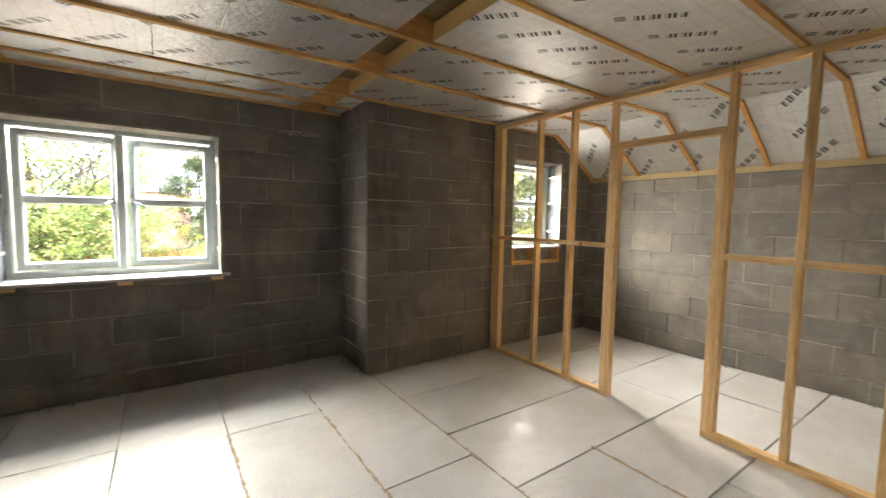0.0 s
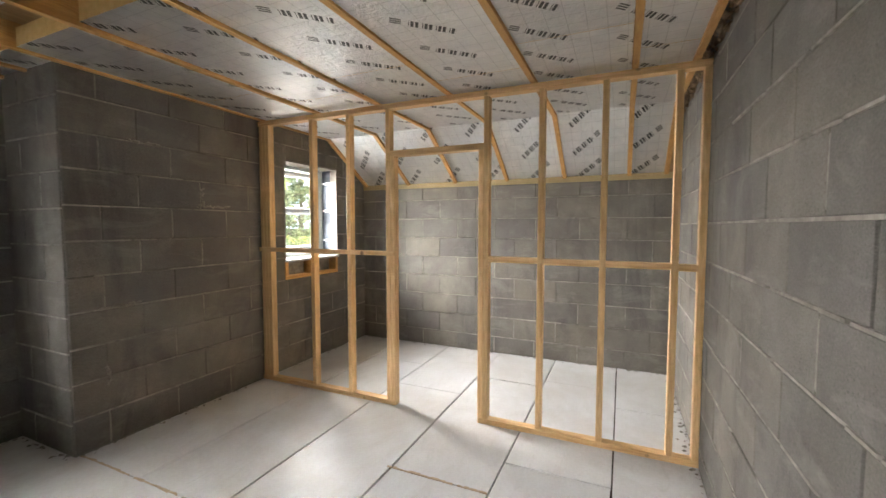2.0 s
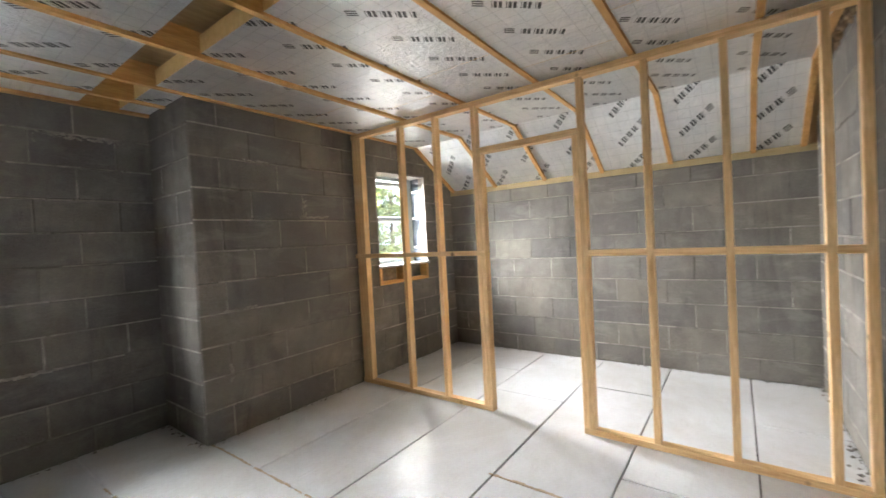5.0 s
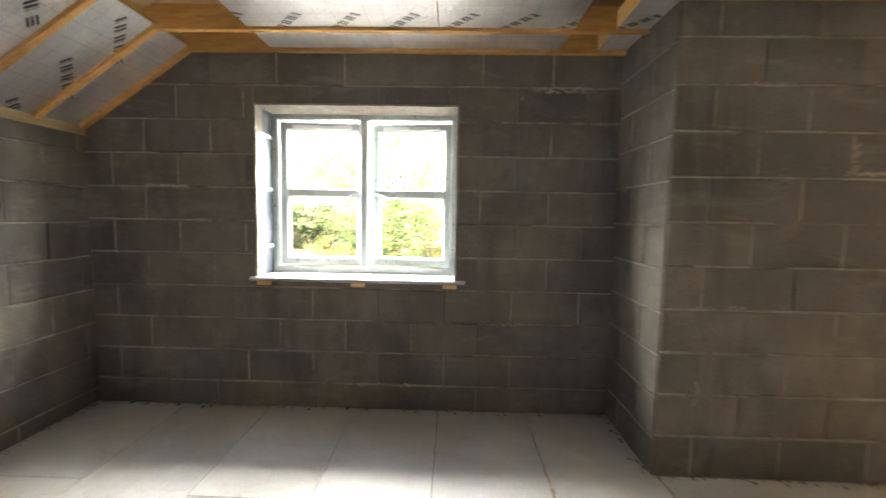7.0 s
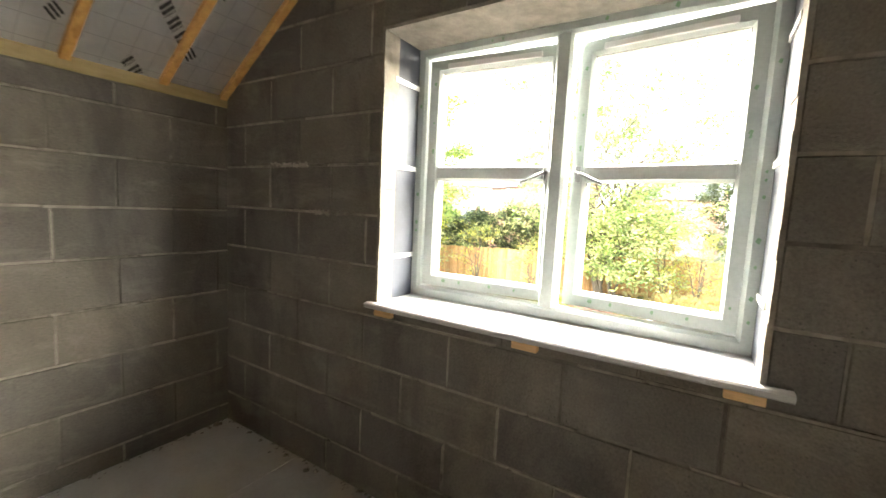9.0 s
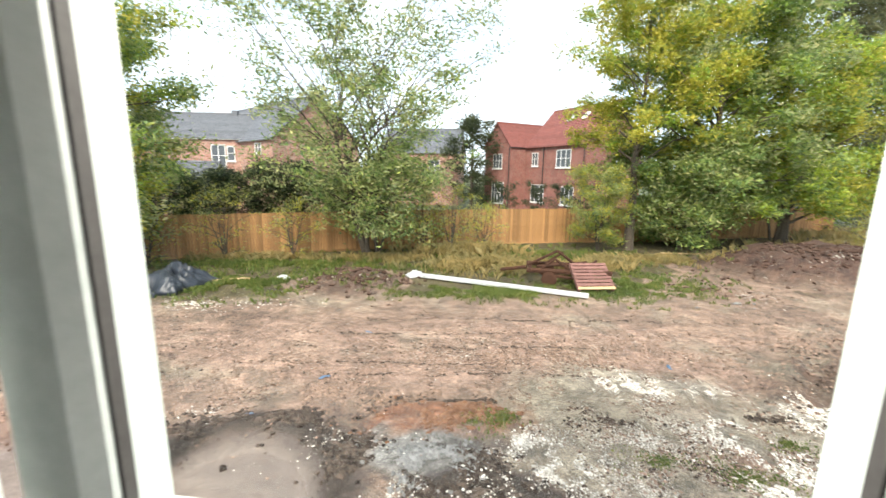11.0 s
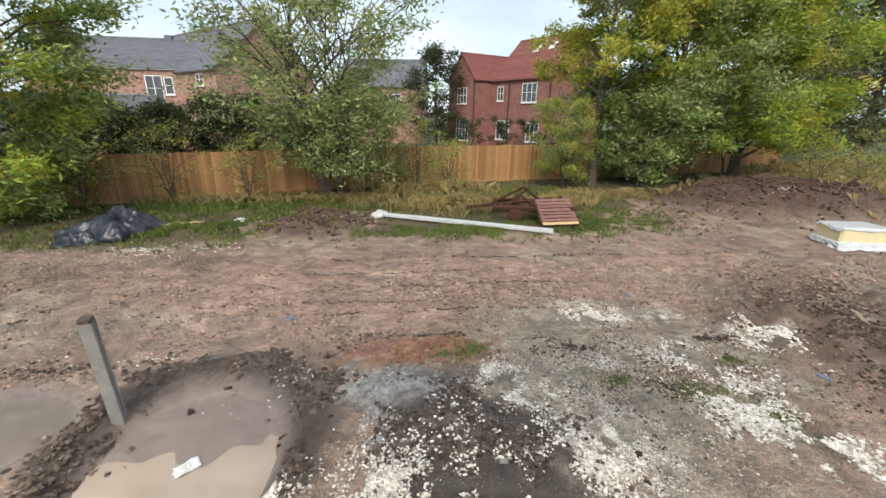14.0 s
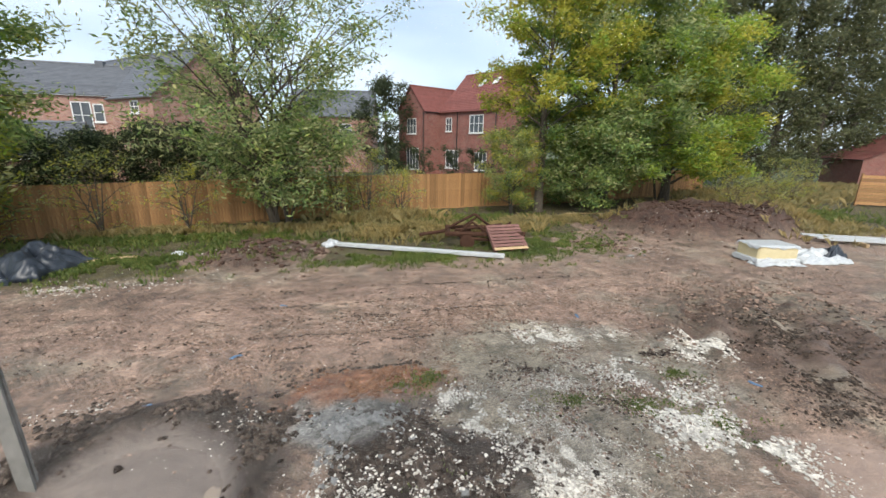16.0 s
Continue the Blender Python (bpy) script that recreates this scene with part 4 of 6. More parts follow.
def lumps(name, mat, spots, label, category, seed):
    """Loose stones or clods: each an uneven little polyhedron. spots: (cx, cy, rx, ry, count, smallest, largest)."""
    rng = random.Random(seed)
    vs, fs = [], []
    shape = [(1, 0, 0), (-1, 0, 0), (0, 1, 0), (0, -1, 0), (0, 0, 1), (0, 0, -1), (0.6, 0.6, 0.5), (-0.6, 0.55, 0.5), (-0.55, -0.6, 0.5), (0.6, -0.55, 0.5)]
    tris = [(0, 6, 9), (6, 4, 9), (6, 2, 7), (6, 7, 4), (7, 1, 8), (7, 8, 4), (8, 3, 9), (8, 9, 4), (0, 2, 6), (2, 1, 7), (1, 3, 8), (3, 0, 9), (2, 0, 5), (1, 2, 5), (3, 1, 5), (0, 3, 5)]
    small = [(1, 0, -0.1), (0.1, 1, 0), (-1, 0.1, 0), (0, -1, 0.1), (0.1, 0.1, 0.9), (-0.2, 0, -0.9)]
    small_tris = [(0, 1, 4), (1, 2, 4), (2, 3, 4), (3, 0, 4), (1, 0, 5), (2, 1, 5), (3, 2, 5), (0, 3, 5)]
    for cx, cy, rx, ry, count, lo, hi in spots:
        for _ in range(int(count * 1.3)):
            a, r = rng.uniform(0, math.tau), min(1.7, abs(rng.gauss(0.25, 0.55)))
            x, y = cx + rx * r * math.cos(a), cy + ry * r * math.sin(a)
            if rough_edge(x, y, 1.7) + 0.45 * noise.noise((x * 6.0, y * 4.5, 7.7)) + 0.2 * (0.8 - r) < rng.uniform(-0.12, 0.12):
                continue
            s = lo + (hi - lo) * rng.random() ** 3.2
            z = ground_z(x, y) + s * 0.18 + (0.03 * rng.random() if mat is STONE and abs(x - 1.2) < 1.1 and y < 8.7 else 0.0)
            t, k = rng.uniform(0, math.tau), len(vs)
            ax, ay, az = s * rng.uniform(0.7, 1.2), s * rng.uniform(0.6, 1.0), s * rng.uniform(0.4, 0.75)
            for px, py, pz in small if s < 0.016 else shape:
                j = rng.uniform(0.8, 1.15) if mat is STONE else rng.uniform(0.68, 1.28)
                u, v = px * ax * j, py * ay * j
                vs.append((x + u * math.cos(t) - v * math.sin(t), y + u * math.sin(t) + v * math.cos(t), z + pz * az * j))
            fs += [(a0 + k, b0 + k, c0 + k) for a0, b0, c0 in (small_tris if s < 0.016 else tris)]
    me = bpy.data.meshes.new(name)
    me.from_pydata(vs, [], fs)
    me.materials.append(mat)
    return tagged(new(name, me), label, category, "", "stuff")


lumps("gravel", STONE, [(4.5, 8.6, 1.5, 1.9, 11000, 0.004, 0.016), (4.75, 8.3, 0.75, 1.15, 9500, 0.007, 0.036), (4.5, 9.4, 0.6, 0.7, 3600, 0.006, 0.027), (5.1, 7.6, 0.55, 0.5, 2200, 0.009, 0.038),
                        (3.8, 10.9, 0.85, 0.45, 12000, 0.006, 0.022), (5.0, 10.7, 0.9, 0.35, 1800, 0.005, 0.018), (6.6, 10.0, 0.35, 0.75, 3200, 0.007, 0.034), (6.0, 9.8, 0.35, 0.5, 1200, 0.006, 0.026),
                        (2.7, 8.0, 0.85, 1.1, 11000, 0.004, 0.016), (2.45, 7.6, 0.6, 0.7, 3000, 0.007, 0.030), (1.9, 8.7, 0.6, 0.5, 2300, 0.006, 0.027), (1.55, 9.3, 0.55, 0.35, 1500, 0.006, 0.026),
                        (1.2, 7.7, 1.0, 0.9, 3000, 0.006, 0.030), (0.2, 7.5, 0.7, 0.6, 4200, 0.005, 0.026), (0.6, 7.2, 0.8, 0.4, 1600, 0.006, 0.028), (-0.1, 8.3, 0.4, 0.6, 900, 0.005, 0.020), (-0.9, 7.4, 0.35, 0.3, 1200, 0.006, 0.026), (-0.7, 9.2, 1.2, 0.6, 600, 0.005, 0.020), (3.3, 9.4, 1.6, 0.9, 5000, 0.004, 0.016),
                        (-3.2, 9.9, 2.4, 0.4, 520, 0.005, 0.022), (1.0, 12.0, 10.0, 2.2, 7000, 0.004, 0.018), (-6.5, 15.0, 5.5, 1.0, 1500, 0.008, 0.03), (-2.2, 17.2, 2.2, 1.6, 520, 0.010, 0.035), (14.5, 18.2, 4.6, 1.6, 200, 0.012, 0.04), (10.0, 16.4, 2.4, 1.6, 260, 0.008, 0.03)],
      "scattered pale limestone gravel on mud", "gravel", 3)
# row at y 10.28: dark clods for the shadow behind the clay mound
lumps("mud_clods", CLOD, [(-1.9, 9.75, 1.4, 0.45, 2600, 0.010, 0.055), (-0.65, 8.9, 0.4, 0.75, 1500, 0.010, 0.055), (-3.2, 8.5, 0.4, 0.7, 900, 0.012, 0.06), (-2.9, 7.6, 0.4, 0.6, 500, 0.012, 0.055), (-0.75, 8.0, 0.25, 0.8, 800, 0.010, 0.05), (-4.7, 9.7, 1.3, 0.25, 500, 0.010, 0.045), (-3.0, 9.3, 0.5, 0.5, 500, 0.012, 0.06),
                          (1.25, 7.8, 1.1, 0.95, 6000, 0.010, 0.05), (1.2, 7.9, 0.8, 0.7, 240, 0.03, 0.08), (0.35, 8.3, 0.5, 0.4, 900, 0.010, 0.045), (1.0, 8.8, 0.6, 0.4, 700, 0.010, 0.045), (1.3, 7.0, 1.3, 0.5, 2200, 0.010, 0.05),
                          (8.6, 10.2, 2.4, 1.9, 4200, 0.008, 0.05), (1.0, 11.15, 9.0, 0.07, 900, 0.008, 0.035), (0.0, 11.6, 9.0, 0.06, 800, 0.008, 0.03), (2.0, 12.35, 9.0, 0.08, 800, 0.008, 0.035), (0.0, 13.1, 9.0, 0.07, 700, 0.008, 0.035), (3.0, 14.0, 9.0, 0.12, 900, 0.008, 0.04), (7.5, 8.6, 1.2, 0.5, 900, 0.010, 0.045), (6.8, 8.0, 1.0, 0.3, 500, 0.010, 0.04), (1.0, 12.3, 9.0, 2.4, 2400, 0.006, 0.032), (4.0, 8.8, 2.6, 1.6, 1200, 0.006, 0.03), (-6, 11.5, 4.0, 2.5, 700, 0.006, 0.035), (0.6, 10.28, 1.0, 0.10, 420, 0.010, 0.05), (5.5, 9.9, 0.9, 0.15, 260, 0.010, 0.045), (3.0, 9.8, 1.0, 0.4, 420, 0.010, 0.04)],
      "dark wet clods of turned mud", "mud", 4)
lumps("mud_crumbs", plain("brown_mud_crumbs", (0.14, 0.092, 0.070), (0.32, 0.222, 0.17), 9, 0.85, 0.5, vary=0.6, island=True), [(2.0, 12.0, 10.0, 2.6, 30000, 0.005, 0.034), (4.5, 9.0, 3.6, 2.2, 12000, 0.005, 0.03), (-1.5, 10.4, 4.0, 0.9, 5000, 0.006, 0.04), (10.0, 12.0, 4.5, 3.0, 4000, 0.008, 0.06), (-8.0, 12.5, 4.0, 3.0, 2400, 0.006, 0.045), (9.5, 16.5, 2.4, 2.2, 1400, 0.008, 0.05), (-5.0, 9.6, 1.6, 0.5, 900, 0.006, 0.04)], "brown crumbs of trodden mud", "mud", 14)
lumps("grey_rubble", GREY_CLOD, [(0.3, 8.95, 0.75, 0.4, 1400, 0.008, 0.05), (0.1, 8.7, 0.55, 0.4, 90, 0.03, 0.08), (-0.1, 8.35, 0.25, 0.35, 60, 0.02, 0.07), (1.3, 7.6, 0.7, 0.5, 20, 0.04, 0.08), (9.0, 15.5, 1.5, 0.6, 30, 0.02, 0.07)], "grey crumbled mortar rubble", "rubble", 5)
lumps("soil_lumps", RED_CLOD, [(15.8, 19.0, 5.0, 2.4, 5200, 0.015, 0.10), (-2.2, 17.3, 1.8, 1.5, 1500, 0.02, 0.11), (9.0, 17.0, 2.0, 1.6, 240, 0.02, 0.08)], "reddish brown lumps of heaped soil", "soil", 6)
lumps("clay_lumps", plain("orange_clay", (0.13, 0.066, 0.040), (0.27, 0.145, 0.088), 9, 0.9, 0.6, vary=0.3, island=True), [(0.6, 9.75, 1.05, 0.42, 700, 0.01, 0.07), (0.6, 9.85, 0.9, 0.35, 160, 0.03, 0.09)], "orange clay lumps in a low mound", "clay", 16)


def blades(name, mat, spots, label, seed):
    """Tufts of bent grass blades."""
    rng = random.Random(seed)
    vs, fs = [], []
    for cx, cy, rx, ry, count, tall in spots:
        for _ in range(count):
            a, r = rng.uniform(0, math.tau), min(1.5, abs(rng.gauss(0, 0.6)))
            x, y = cx + rx * r * math.cos(a), cy + ry * r * math.sin(a)
            if rough_edge(x, y, 1.1) < -0.1:
                continue
            z = ground_z(x, y)
            for _ in range(5):
                t, h, lean = rng.uniform(0, math.tau), tall * rng.uniform(0.4, 1.1), rng.uniform(0.1, 0.8)
                k, wd = len(vs), 0.006 + 0.012 * rng.random()
                dx, dy = math.cos(t), math.sin(t)
                ox, oy = x + rng.uniform(-0.08, 0.08), y + rng.uniform(-0.08, 0.08)
                vs += [(ox - dy * wd, oy + dx * wd, z - 0.01), (ox + dy * wd, oy - dx * wd, z - 0.01), (ox + dx * lean * h * 0.4 + dy * wd, oy + dy * lean * h * 0.4 - dx * wd, z + h * 0.65),
                       (ox + dx * lean * h, oy + dy * lean * h, z + h * (1.05 - 0.4 * lean))]
                fs += [(k, k + 1, k + 2), (k, k + 2, k + 3)]
    me = bpy.data.meshes.new(name)
    me.from_pydata(vs, [], fs)
    me.materials.append(mat)
    return tagged(new(name, me), label, "grass", "", "stuff")


blades("grass", GRASS, [(2.6, 16.4, 4.0, 0.9, 3000, 0.12), (6.8, 17.6, 2.6, 1.8, 2800, 0.12), (-6.0, 16.9, 3.4, 1.4, 2600, 0.14), (-5, 19.8, 7.0, 1.6, 3000, 0.2), (4.5, 21.5, 6.0, 2.2, 2600, 0.2), (-13, 17, 4.0, 3.0, 1500, 0.16), (0.95, 9.6, 0.3, 0.25, 40, 0.05), (5.0, 8.1, 0.9, 0.5, 90, 0.04), (1.0, 7.9, 0.3, 0.2, 40, 0.05), (4.2, 8.7, 0.8, 0.3, 260, 0.03), (5.3, 9.3, 0.4, 0.3, 120, 0.03), (1.35, 9.7, 0.3, 0.2, 120, 0.05), (0.6, 8.1, 0.25, 0.2, 110, 0.05), (3.3, 8.9, 0.5, 0.25, 140, 0.03), (24, 21, 4, 5, 1200, 0.25)], "low patchy green grass", 7)
blades("dry_grass", STRAW, [(2.2, 19.6, 2.6, 1.1, 900, 0.45), (6.9, 20.0, 0.9, 0.6, 300, 0.5), (9.6, 21.0, 2.4, 0.9, 700, 0.3), (-6.0, 20.4, 4.0, 0.6, 500, 0.4), (22, 24, 5, 2.0, 1200, 0.5), (28, 27, 6, 3.0, 2600, 0.7), (38, 30, 6, 2.5, 1600, 0.8), (20, 17.5, 3.0, 1.5, 500, 0.4), (-1.2, 20.5, 1.5, 0.7, 300, 0.35), (1.5, 21.6, 2.2, 0.5, 420, 0.7), (6.0, 19.0, 1.2, 0.5, 260, 0.55)], "tall dry straw-coloured grass", 8)

# standing water
bm = bmesh.new()
prism(bm, [(-2.0 + 1.4 * math.cos(a), 7.7 + 1.25 * math.sin(a)) for a in np.linspace(0, math.tau, 28, endpoint=False)], "z", GROUND - 0.3, GROUND - 0.168)
solid("puddle", bm, WATER, "shallow puddle of muddy brown water", "water", "structure")


# ---- trees ----
def leaves(spots, count, size, rng, droop=0.3):
    """Small pointed leaves gathered round spots (x, y, z, spread)."""
    vs, fs = [], []
    for i in range(count):
        x, y, z, r = spots[rng.randrange(len(spots))]
        d = Vector((rng.gauss(0, 1), rng.gauss(0, 1), rng.gauss(0, 0.75)))
        c = Vector((x, y, z)) + d * r * 0.55
        a = Vector((rng.gauss(0, 1), rng.gauss(0, 1), rng.gauss(-droop, 0.6))).normalized()
        b = a.orthogonal().normalized()
        b = (b * math.cos(t := rng.uniform(0, math.tau)) + a.cross(b) * math.sin(t))
        s = size * rng.uniform(0.6, 1.3)
        k = len(vs)
        n = a.cross(b)
        vs += [tuple(c - a * s), tuple(c + b * s * 0.34 + n * s * 0.12), tuple(c + a * s), tuple(c - b * s * 0.34 + n * s * 0.12)]
        fs += [(k, k + 1, k + 2), (k, k + 2, k + 3)]
    return vs, fs


def tree(name, label, x, y, height, radius, mats, count, size, seed, first=0.15, trunk=0.16, limbs=9, shape="round", lean=0.0, spread=0.55, gaps=0.35, lift=0.9, stems=1):
    """A tapered trunk with limbs and twigs, and a crown of leaves gathered at the twig ends."""
    rng = random.Random(seed)
    ob = base(name, label, "tree" if height > 3.5 else "shrub", x, y, ground_z(x, y))
    wood, spots = bmesh.new(), []
    tops = []
    for s in range(stems):
        a = math.tau * s / stems + rng.uniform(-0.4, 0.4)
        out = 0.0 if stems == 1 else radius * rng.uniform(0.25, 0.6)
        pts = [Vector((0.05 * s, 0, -0.25))]
        for k in range(1, 6):
            f = k / 5
            pts.append(Vector((out * f * math.cos(a) + lean * f * f * height + rng.uniform(-0.1, 0.1) * f * height * 0.15, out * f * math.sin(a) + rng.uniform(-0.1, 0.1) * f * height * 0.15, height * 0.93 * f)))
        r0 = trunk / math.sqrt(stems)
        tube(wood, pts, [r0 * 1.35, r0 * 0.9, r0 * 0.68, r0 * 0.46, r0 * 0.26, r0 * 0.07], 8)
        tops.append(pts)
    for k in range(limbs):
        pts = tops[k % stems]
        f = first + (0.95 - first) * (k + rng.random() * 0.7) / limbs
        at = f * 5
        i = min(4, int(at))
        start = pts[i].lerp(pts[i + 1], at - i)
        a = k * 2.399 + rng.uniform(-0.5, 0.5)
        if shape == "round":
            reach = radius * math.sqrt(max(0.12, 1 - (2 * (f - 0.45)) ** 2)) * rng.uniform(0.75, 1.1)
        elif shape == "vase":
            reach = radius * (0.55 + 0.5 * f) * rng.uniform(0.7, 1.1)
        else:
            reach = radius * (1.05 - 0.75 * f) * rng.uniform(0.8, 1.1)
        rise = reach * lift * (0.25 + 0.9 * f) * rng.uniform(0.6, 1.1)
        tip = start + Vector((math.cos(a) * reach, math.sin(a) * reach, rise))
        mid_p = start.lerp(tip, 0.5) + Vector((rng.uniform(-0.1, 0.1), rng.uniform(-0.1, 0.1), 0.12)) * reach
        rl = max(0.012, trunk * 0.42 * (1.05 - f))
        tube(wood, [start, start.lerp(mid_p, 0.5), mid_p, tip], [rl, rl * 0.75, rl * 0.5, rl * 0.12], 6)
        for j in range(6):
            g = 0.25 + 0.75 * (j + rng.random()) / 6
            p = start.lerp(mid_p, g * 2) if g < 0.5 else mid_p.lerp(tip, g * 2 - 1)
            b = a + rng.uniform(-1.5, 1.5)
            q = p + Vector((math.cos(b), math.sin(b), rng.uniform(-0.25, 0.7))) * reach * rng.uniform(0.2, 0.42)
            tube(wood, [p, p.lerp(q, 0.5) + Vector((0, 0, 0.05)), q], [rl * 0.28 + 0.004, rl * 0.18 + 0.003, 0.003], 4)
            if rng.random() > gaps:
                spots.append((*q, spread * rng.uniform(0.6, 1.15)))
                spots.append((*p.lerp(q, 0.6), spread * 0.7))
    part("trunk", wood, BARK, ob, "grey-brown trunk and limbs")
    for k, m in enumerate(mats):
        vs, fs = leaves([s for i, s in enumerate(spots) if i % len(mats) == k] or spots, count // len(mats), size, rng)
        me = bpy.data.meshes.new("crown")
        me.from_pydata(vs, [], fs)
        me.materials.append(m)
        crown = new("crown", me)
        crown.parent = ob
    return ob


tree("ash_tree", "broad ash tree with green and yellowing leaves", -12.45, 18.4, 9.7, 3.8, (ASH_GREEN, CHERRY, ASH_GREEN, ASH_BRIGHT, ASH_YELLOW), 62000, 0.105, 21, first=0.03, trunk=0.22, limbs=44, spread=0.7, gaps=0.08)
tree("cherry_tree", "spreading cherry tree with thinning dull green leaves", -2.95, 21.6, 8.4, 5.0, (CHERRY, CHERRY, ASH_GREEN), 24000, 0.10, 22, first=0.22, trunk=0.20, limbs=64, shape="vase", spread=0.62, gaps=0.05, lift=1.5, stems=7)
tree("cherry_shoots", "dense leafy growth low on the cherry trunk", -2.3, 21.3, 3.9, 2.5, (CHERRY, ASH_GREEN, CHERRY), 9500, 0.10, 23, first=0.2, trunk=0.10, limbs=30, spread=0.6, gaps=0.05, lift=0.45, stems=3)
tree("yellow_bush", "upright bush with small yellow-green leaves", 7.7, 22.9, 4.0, 1.25, (ASH_YELLOW, CHERRY, ASH_GREEN), 18000, 0.055, 24, first=0.1, trunk=0.07, limbs=26, spread=0.36, gaps=0.05, stems=4)
tree("yellow_ash", "tall thin ash tree turning yellow", 9.6, 23.8, 12.3, 3.3, (ASH_YELLOW, ASH_YELLOW, ASH_YELLOW, ASH_BRIGHT), 28000, 0.105, 25, first=0.34, trunk=0.2, limbs=32, spread=0.6, gaps=0.2)
tree("ash_tree", "dense dark green ash tree with drooping foliage", 13.9, 24.8, 11.5, 4.3, (ASH_GREEN, ASH_BRIGHT, CHERRY, ASH_GREEN), 66000, 0.11, 26, first=0.12, trunk=0.26, limbs=48, spread=0.62, gaps=0.06)
tree("ash_shoots", "dense low foliage hanging round the ash trunk", 12.4, 24.3, 5.6, 3.0, (ASH_GREEN, ASH_GREEN, CHERRY), 26000, 0.105, 28, first=0.05, trunk=0.1, limbs=34, spread=0.6, gaps=0.04, lift=0.35, stems=4)
tree("ash_shoots", "light green low foliage under the ash tree", 17.6, 25.0, 4.8, 2.8, (ASH_BRIGHT, ASH_GREEN), 16000, 0.11, 29, first=0.4, trunk=0.1, limbs=30, spread=0.7, gaps=0.06, lift=0.35, stems=4)
tree("light_ash", "rounded ash tree with bright yellow-green leaves", 18.6, 25.6, 9.8, 4.2, (ASH_BRIGHT, ASH_YELLOW, ASH_GREEN, ASH_BRIGHT, ASH_YELLOW), 60000, 0.11, 27, first=0.12, trunk=0.24, limbs=46, spread=0.65, gaps=0.06)
for k, (px, py, ph) in enumerate(((30.0, 36.0, 20.0), (34.5, 36.5, 21.5), (39.0, 36.5, 20.5), (43.5, 36.0, 21.0), (48.0, 36.5, 19.5), (53.0, 36.0, 20.5), (58.5, 37.0, 19.0))):
    tree("poplar_tree", "tall grey-green poplar in a row", px, py, ph, 3.8, (POPLAR, POPLAR), 18000, 0.19, 30 + k, first=0.03, trunk=0.3, limbs=44, shape="cone", spread=1.0, gaps=0.1, lift=1.6)
tree("dark_tree", "dark evergreen tree between the houses", 3.6, 47.0, 9.8, 2.6, (DARK_LEAF,), 9000, 0.16, 40, first=0.05, trunk=0.2, limbs=26, spread=0.8, gaps=0.05)
for k, (px, py, ph, pr) in enumerate(((-0.3, 21.7, 2.6, 0.9), (2.3, 22.2, 2.2, 0.9), (-8.2, 20.3, 3.0, 1.3), (-5.6, 20.6, 2.4, 1.0), (0.9, 21.9, 3.0, 1.1), (-10.5, 19.2, 2.4, 1.1), (20.0, 22.2, 1.8, 1.3), (23.5, 23.0, 1.5, 1.2), (26.5, 24.5, 2.0, 1.6), (30.0, 27.5, 2.4, 1.8), (25.5, 28.0, 2.2, 1.6))):
    tree("twiggy_shrub", "thin twiggy shrub with few leaves by the fence", px, py, ph, pr, (CHERRY, ASH_YELLOW), 1800, 0.05, 50 + k, first=0.1, trunk=0.06, limbs=22, spread=0.3, gaps=0.3, stems=4)
for k in range(7):
    px = -16.0 + 2.05 * k
    tree("hedge_shrub", "dark green hedge behind the fence", px, 25.2 + 0.22 * k, 3.6 + 0.3 * math.sin(k * 2.1), 1.5, (DARK_LEAF, DARK_LEAF, DARK_LEAF, CHERRY), 15000, 0.075, 60 + k, first=0.05, trunk=0.08, limbs=20, spread=0.5, gaps=0.02, stems=3)
for k, (px, py) in enumerate(((6.4, 30.0), (8.2, 30.4), (10.0, 30.6), (4.6, 30.6), (16.0, 30.5), (24.0, 29.5))):
    tree("garden_shrub", "dark upright garden shrub behind the fence", px, py, 3.2, 0.7, (DARK_LEAF,), 1700, 0.08, 70 + k, first=0.05, trunk=0.06, limbs=18, spread=0.3, gaps=0.02, stems=2)


# ---- fences ----
def board_mesh():
    bm = bmesh.new()
    prism(bm, [(-0.062, 0.0), (0.062, 0.012), (0.062, 0.026), (-0.062, 0.024)], "z", 0.0, 1.70)
    return meshed("board", bm, FENCE_WOOD)


BOARD = board_mesh()


def fence_bay(a, b):
    """A bay of close-boarded fence between two posts."""
    a, b = Vector(a), Vector(b)
    length, turn = (b - a).length, math.degrees(math.atan2(b.y - a.y, b.x - a.x))
    z = min(ground_z(a.x, a.y), ground_z(b.x, b.y))
    bay = base("fence_panel", "close-boarded orange timber fence bay", "fence", a.x, a.y, z, turn, "fence bays along the boundary")
    bm = bmesh.new()
    box(bm, -0.05, 0.05, 0.03, 0.13, -0.3, 1.76, 0.008)
    part("post", bm, FENCE_WOOD, bay)
    for zz in (0.35, 1.4):
        bm = bmesh.new()
        prism(bm, [(0.027, zz), (0.09, zz + 0.04), (0.027, zz + 0.08)], "x", 0.05, length - 0.05)
        part("rail", bm, FENCE_WOOD, bay)
    bm = bmesh.new()
    box(bm, 0.0, length, 0.004, 0.028, -0.05, 0.12)
    part("gravel_board", bm, FENCE_WOOD, bay)
    n = max(2, round(length / 0.115))
    rng = random.Random(int(a.x * 10))
    for k in range(n):
        ob = new("board", BOARD)
        ob.parent = bay
        ob.matrix_basis = pose((k + 0.5) * length / n, -0.004 - 0.004 * (k % 2), 0.1 + rng.uniform(-0.012, 0.012), 0, rng.uniform(-0.4, 0.4), 0)


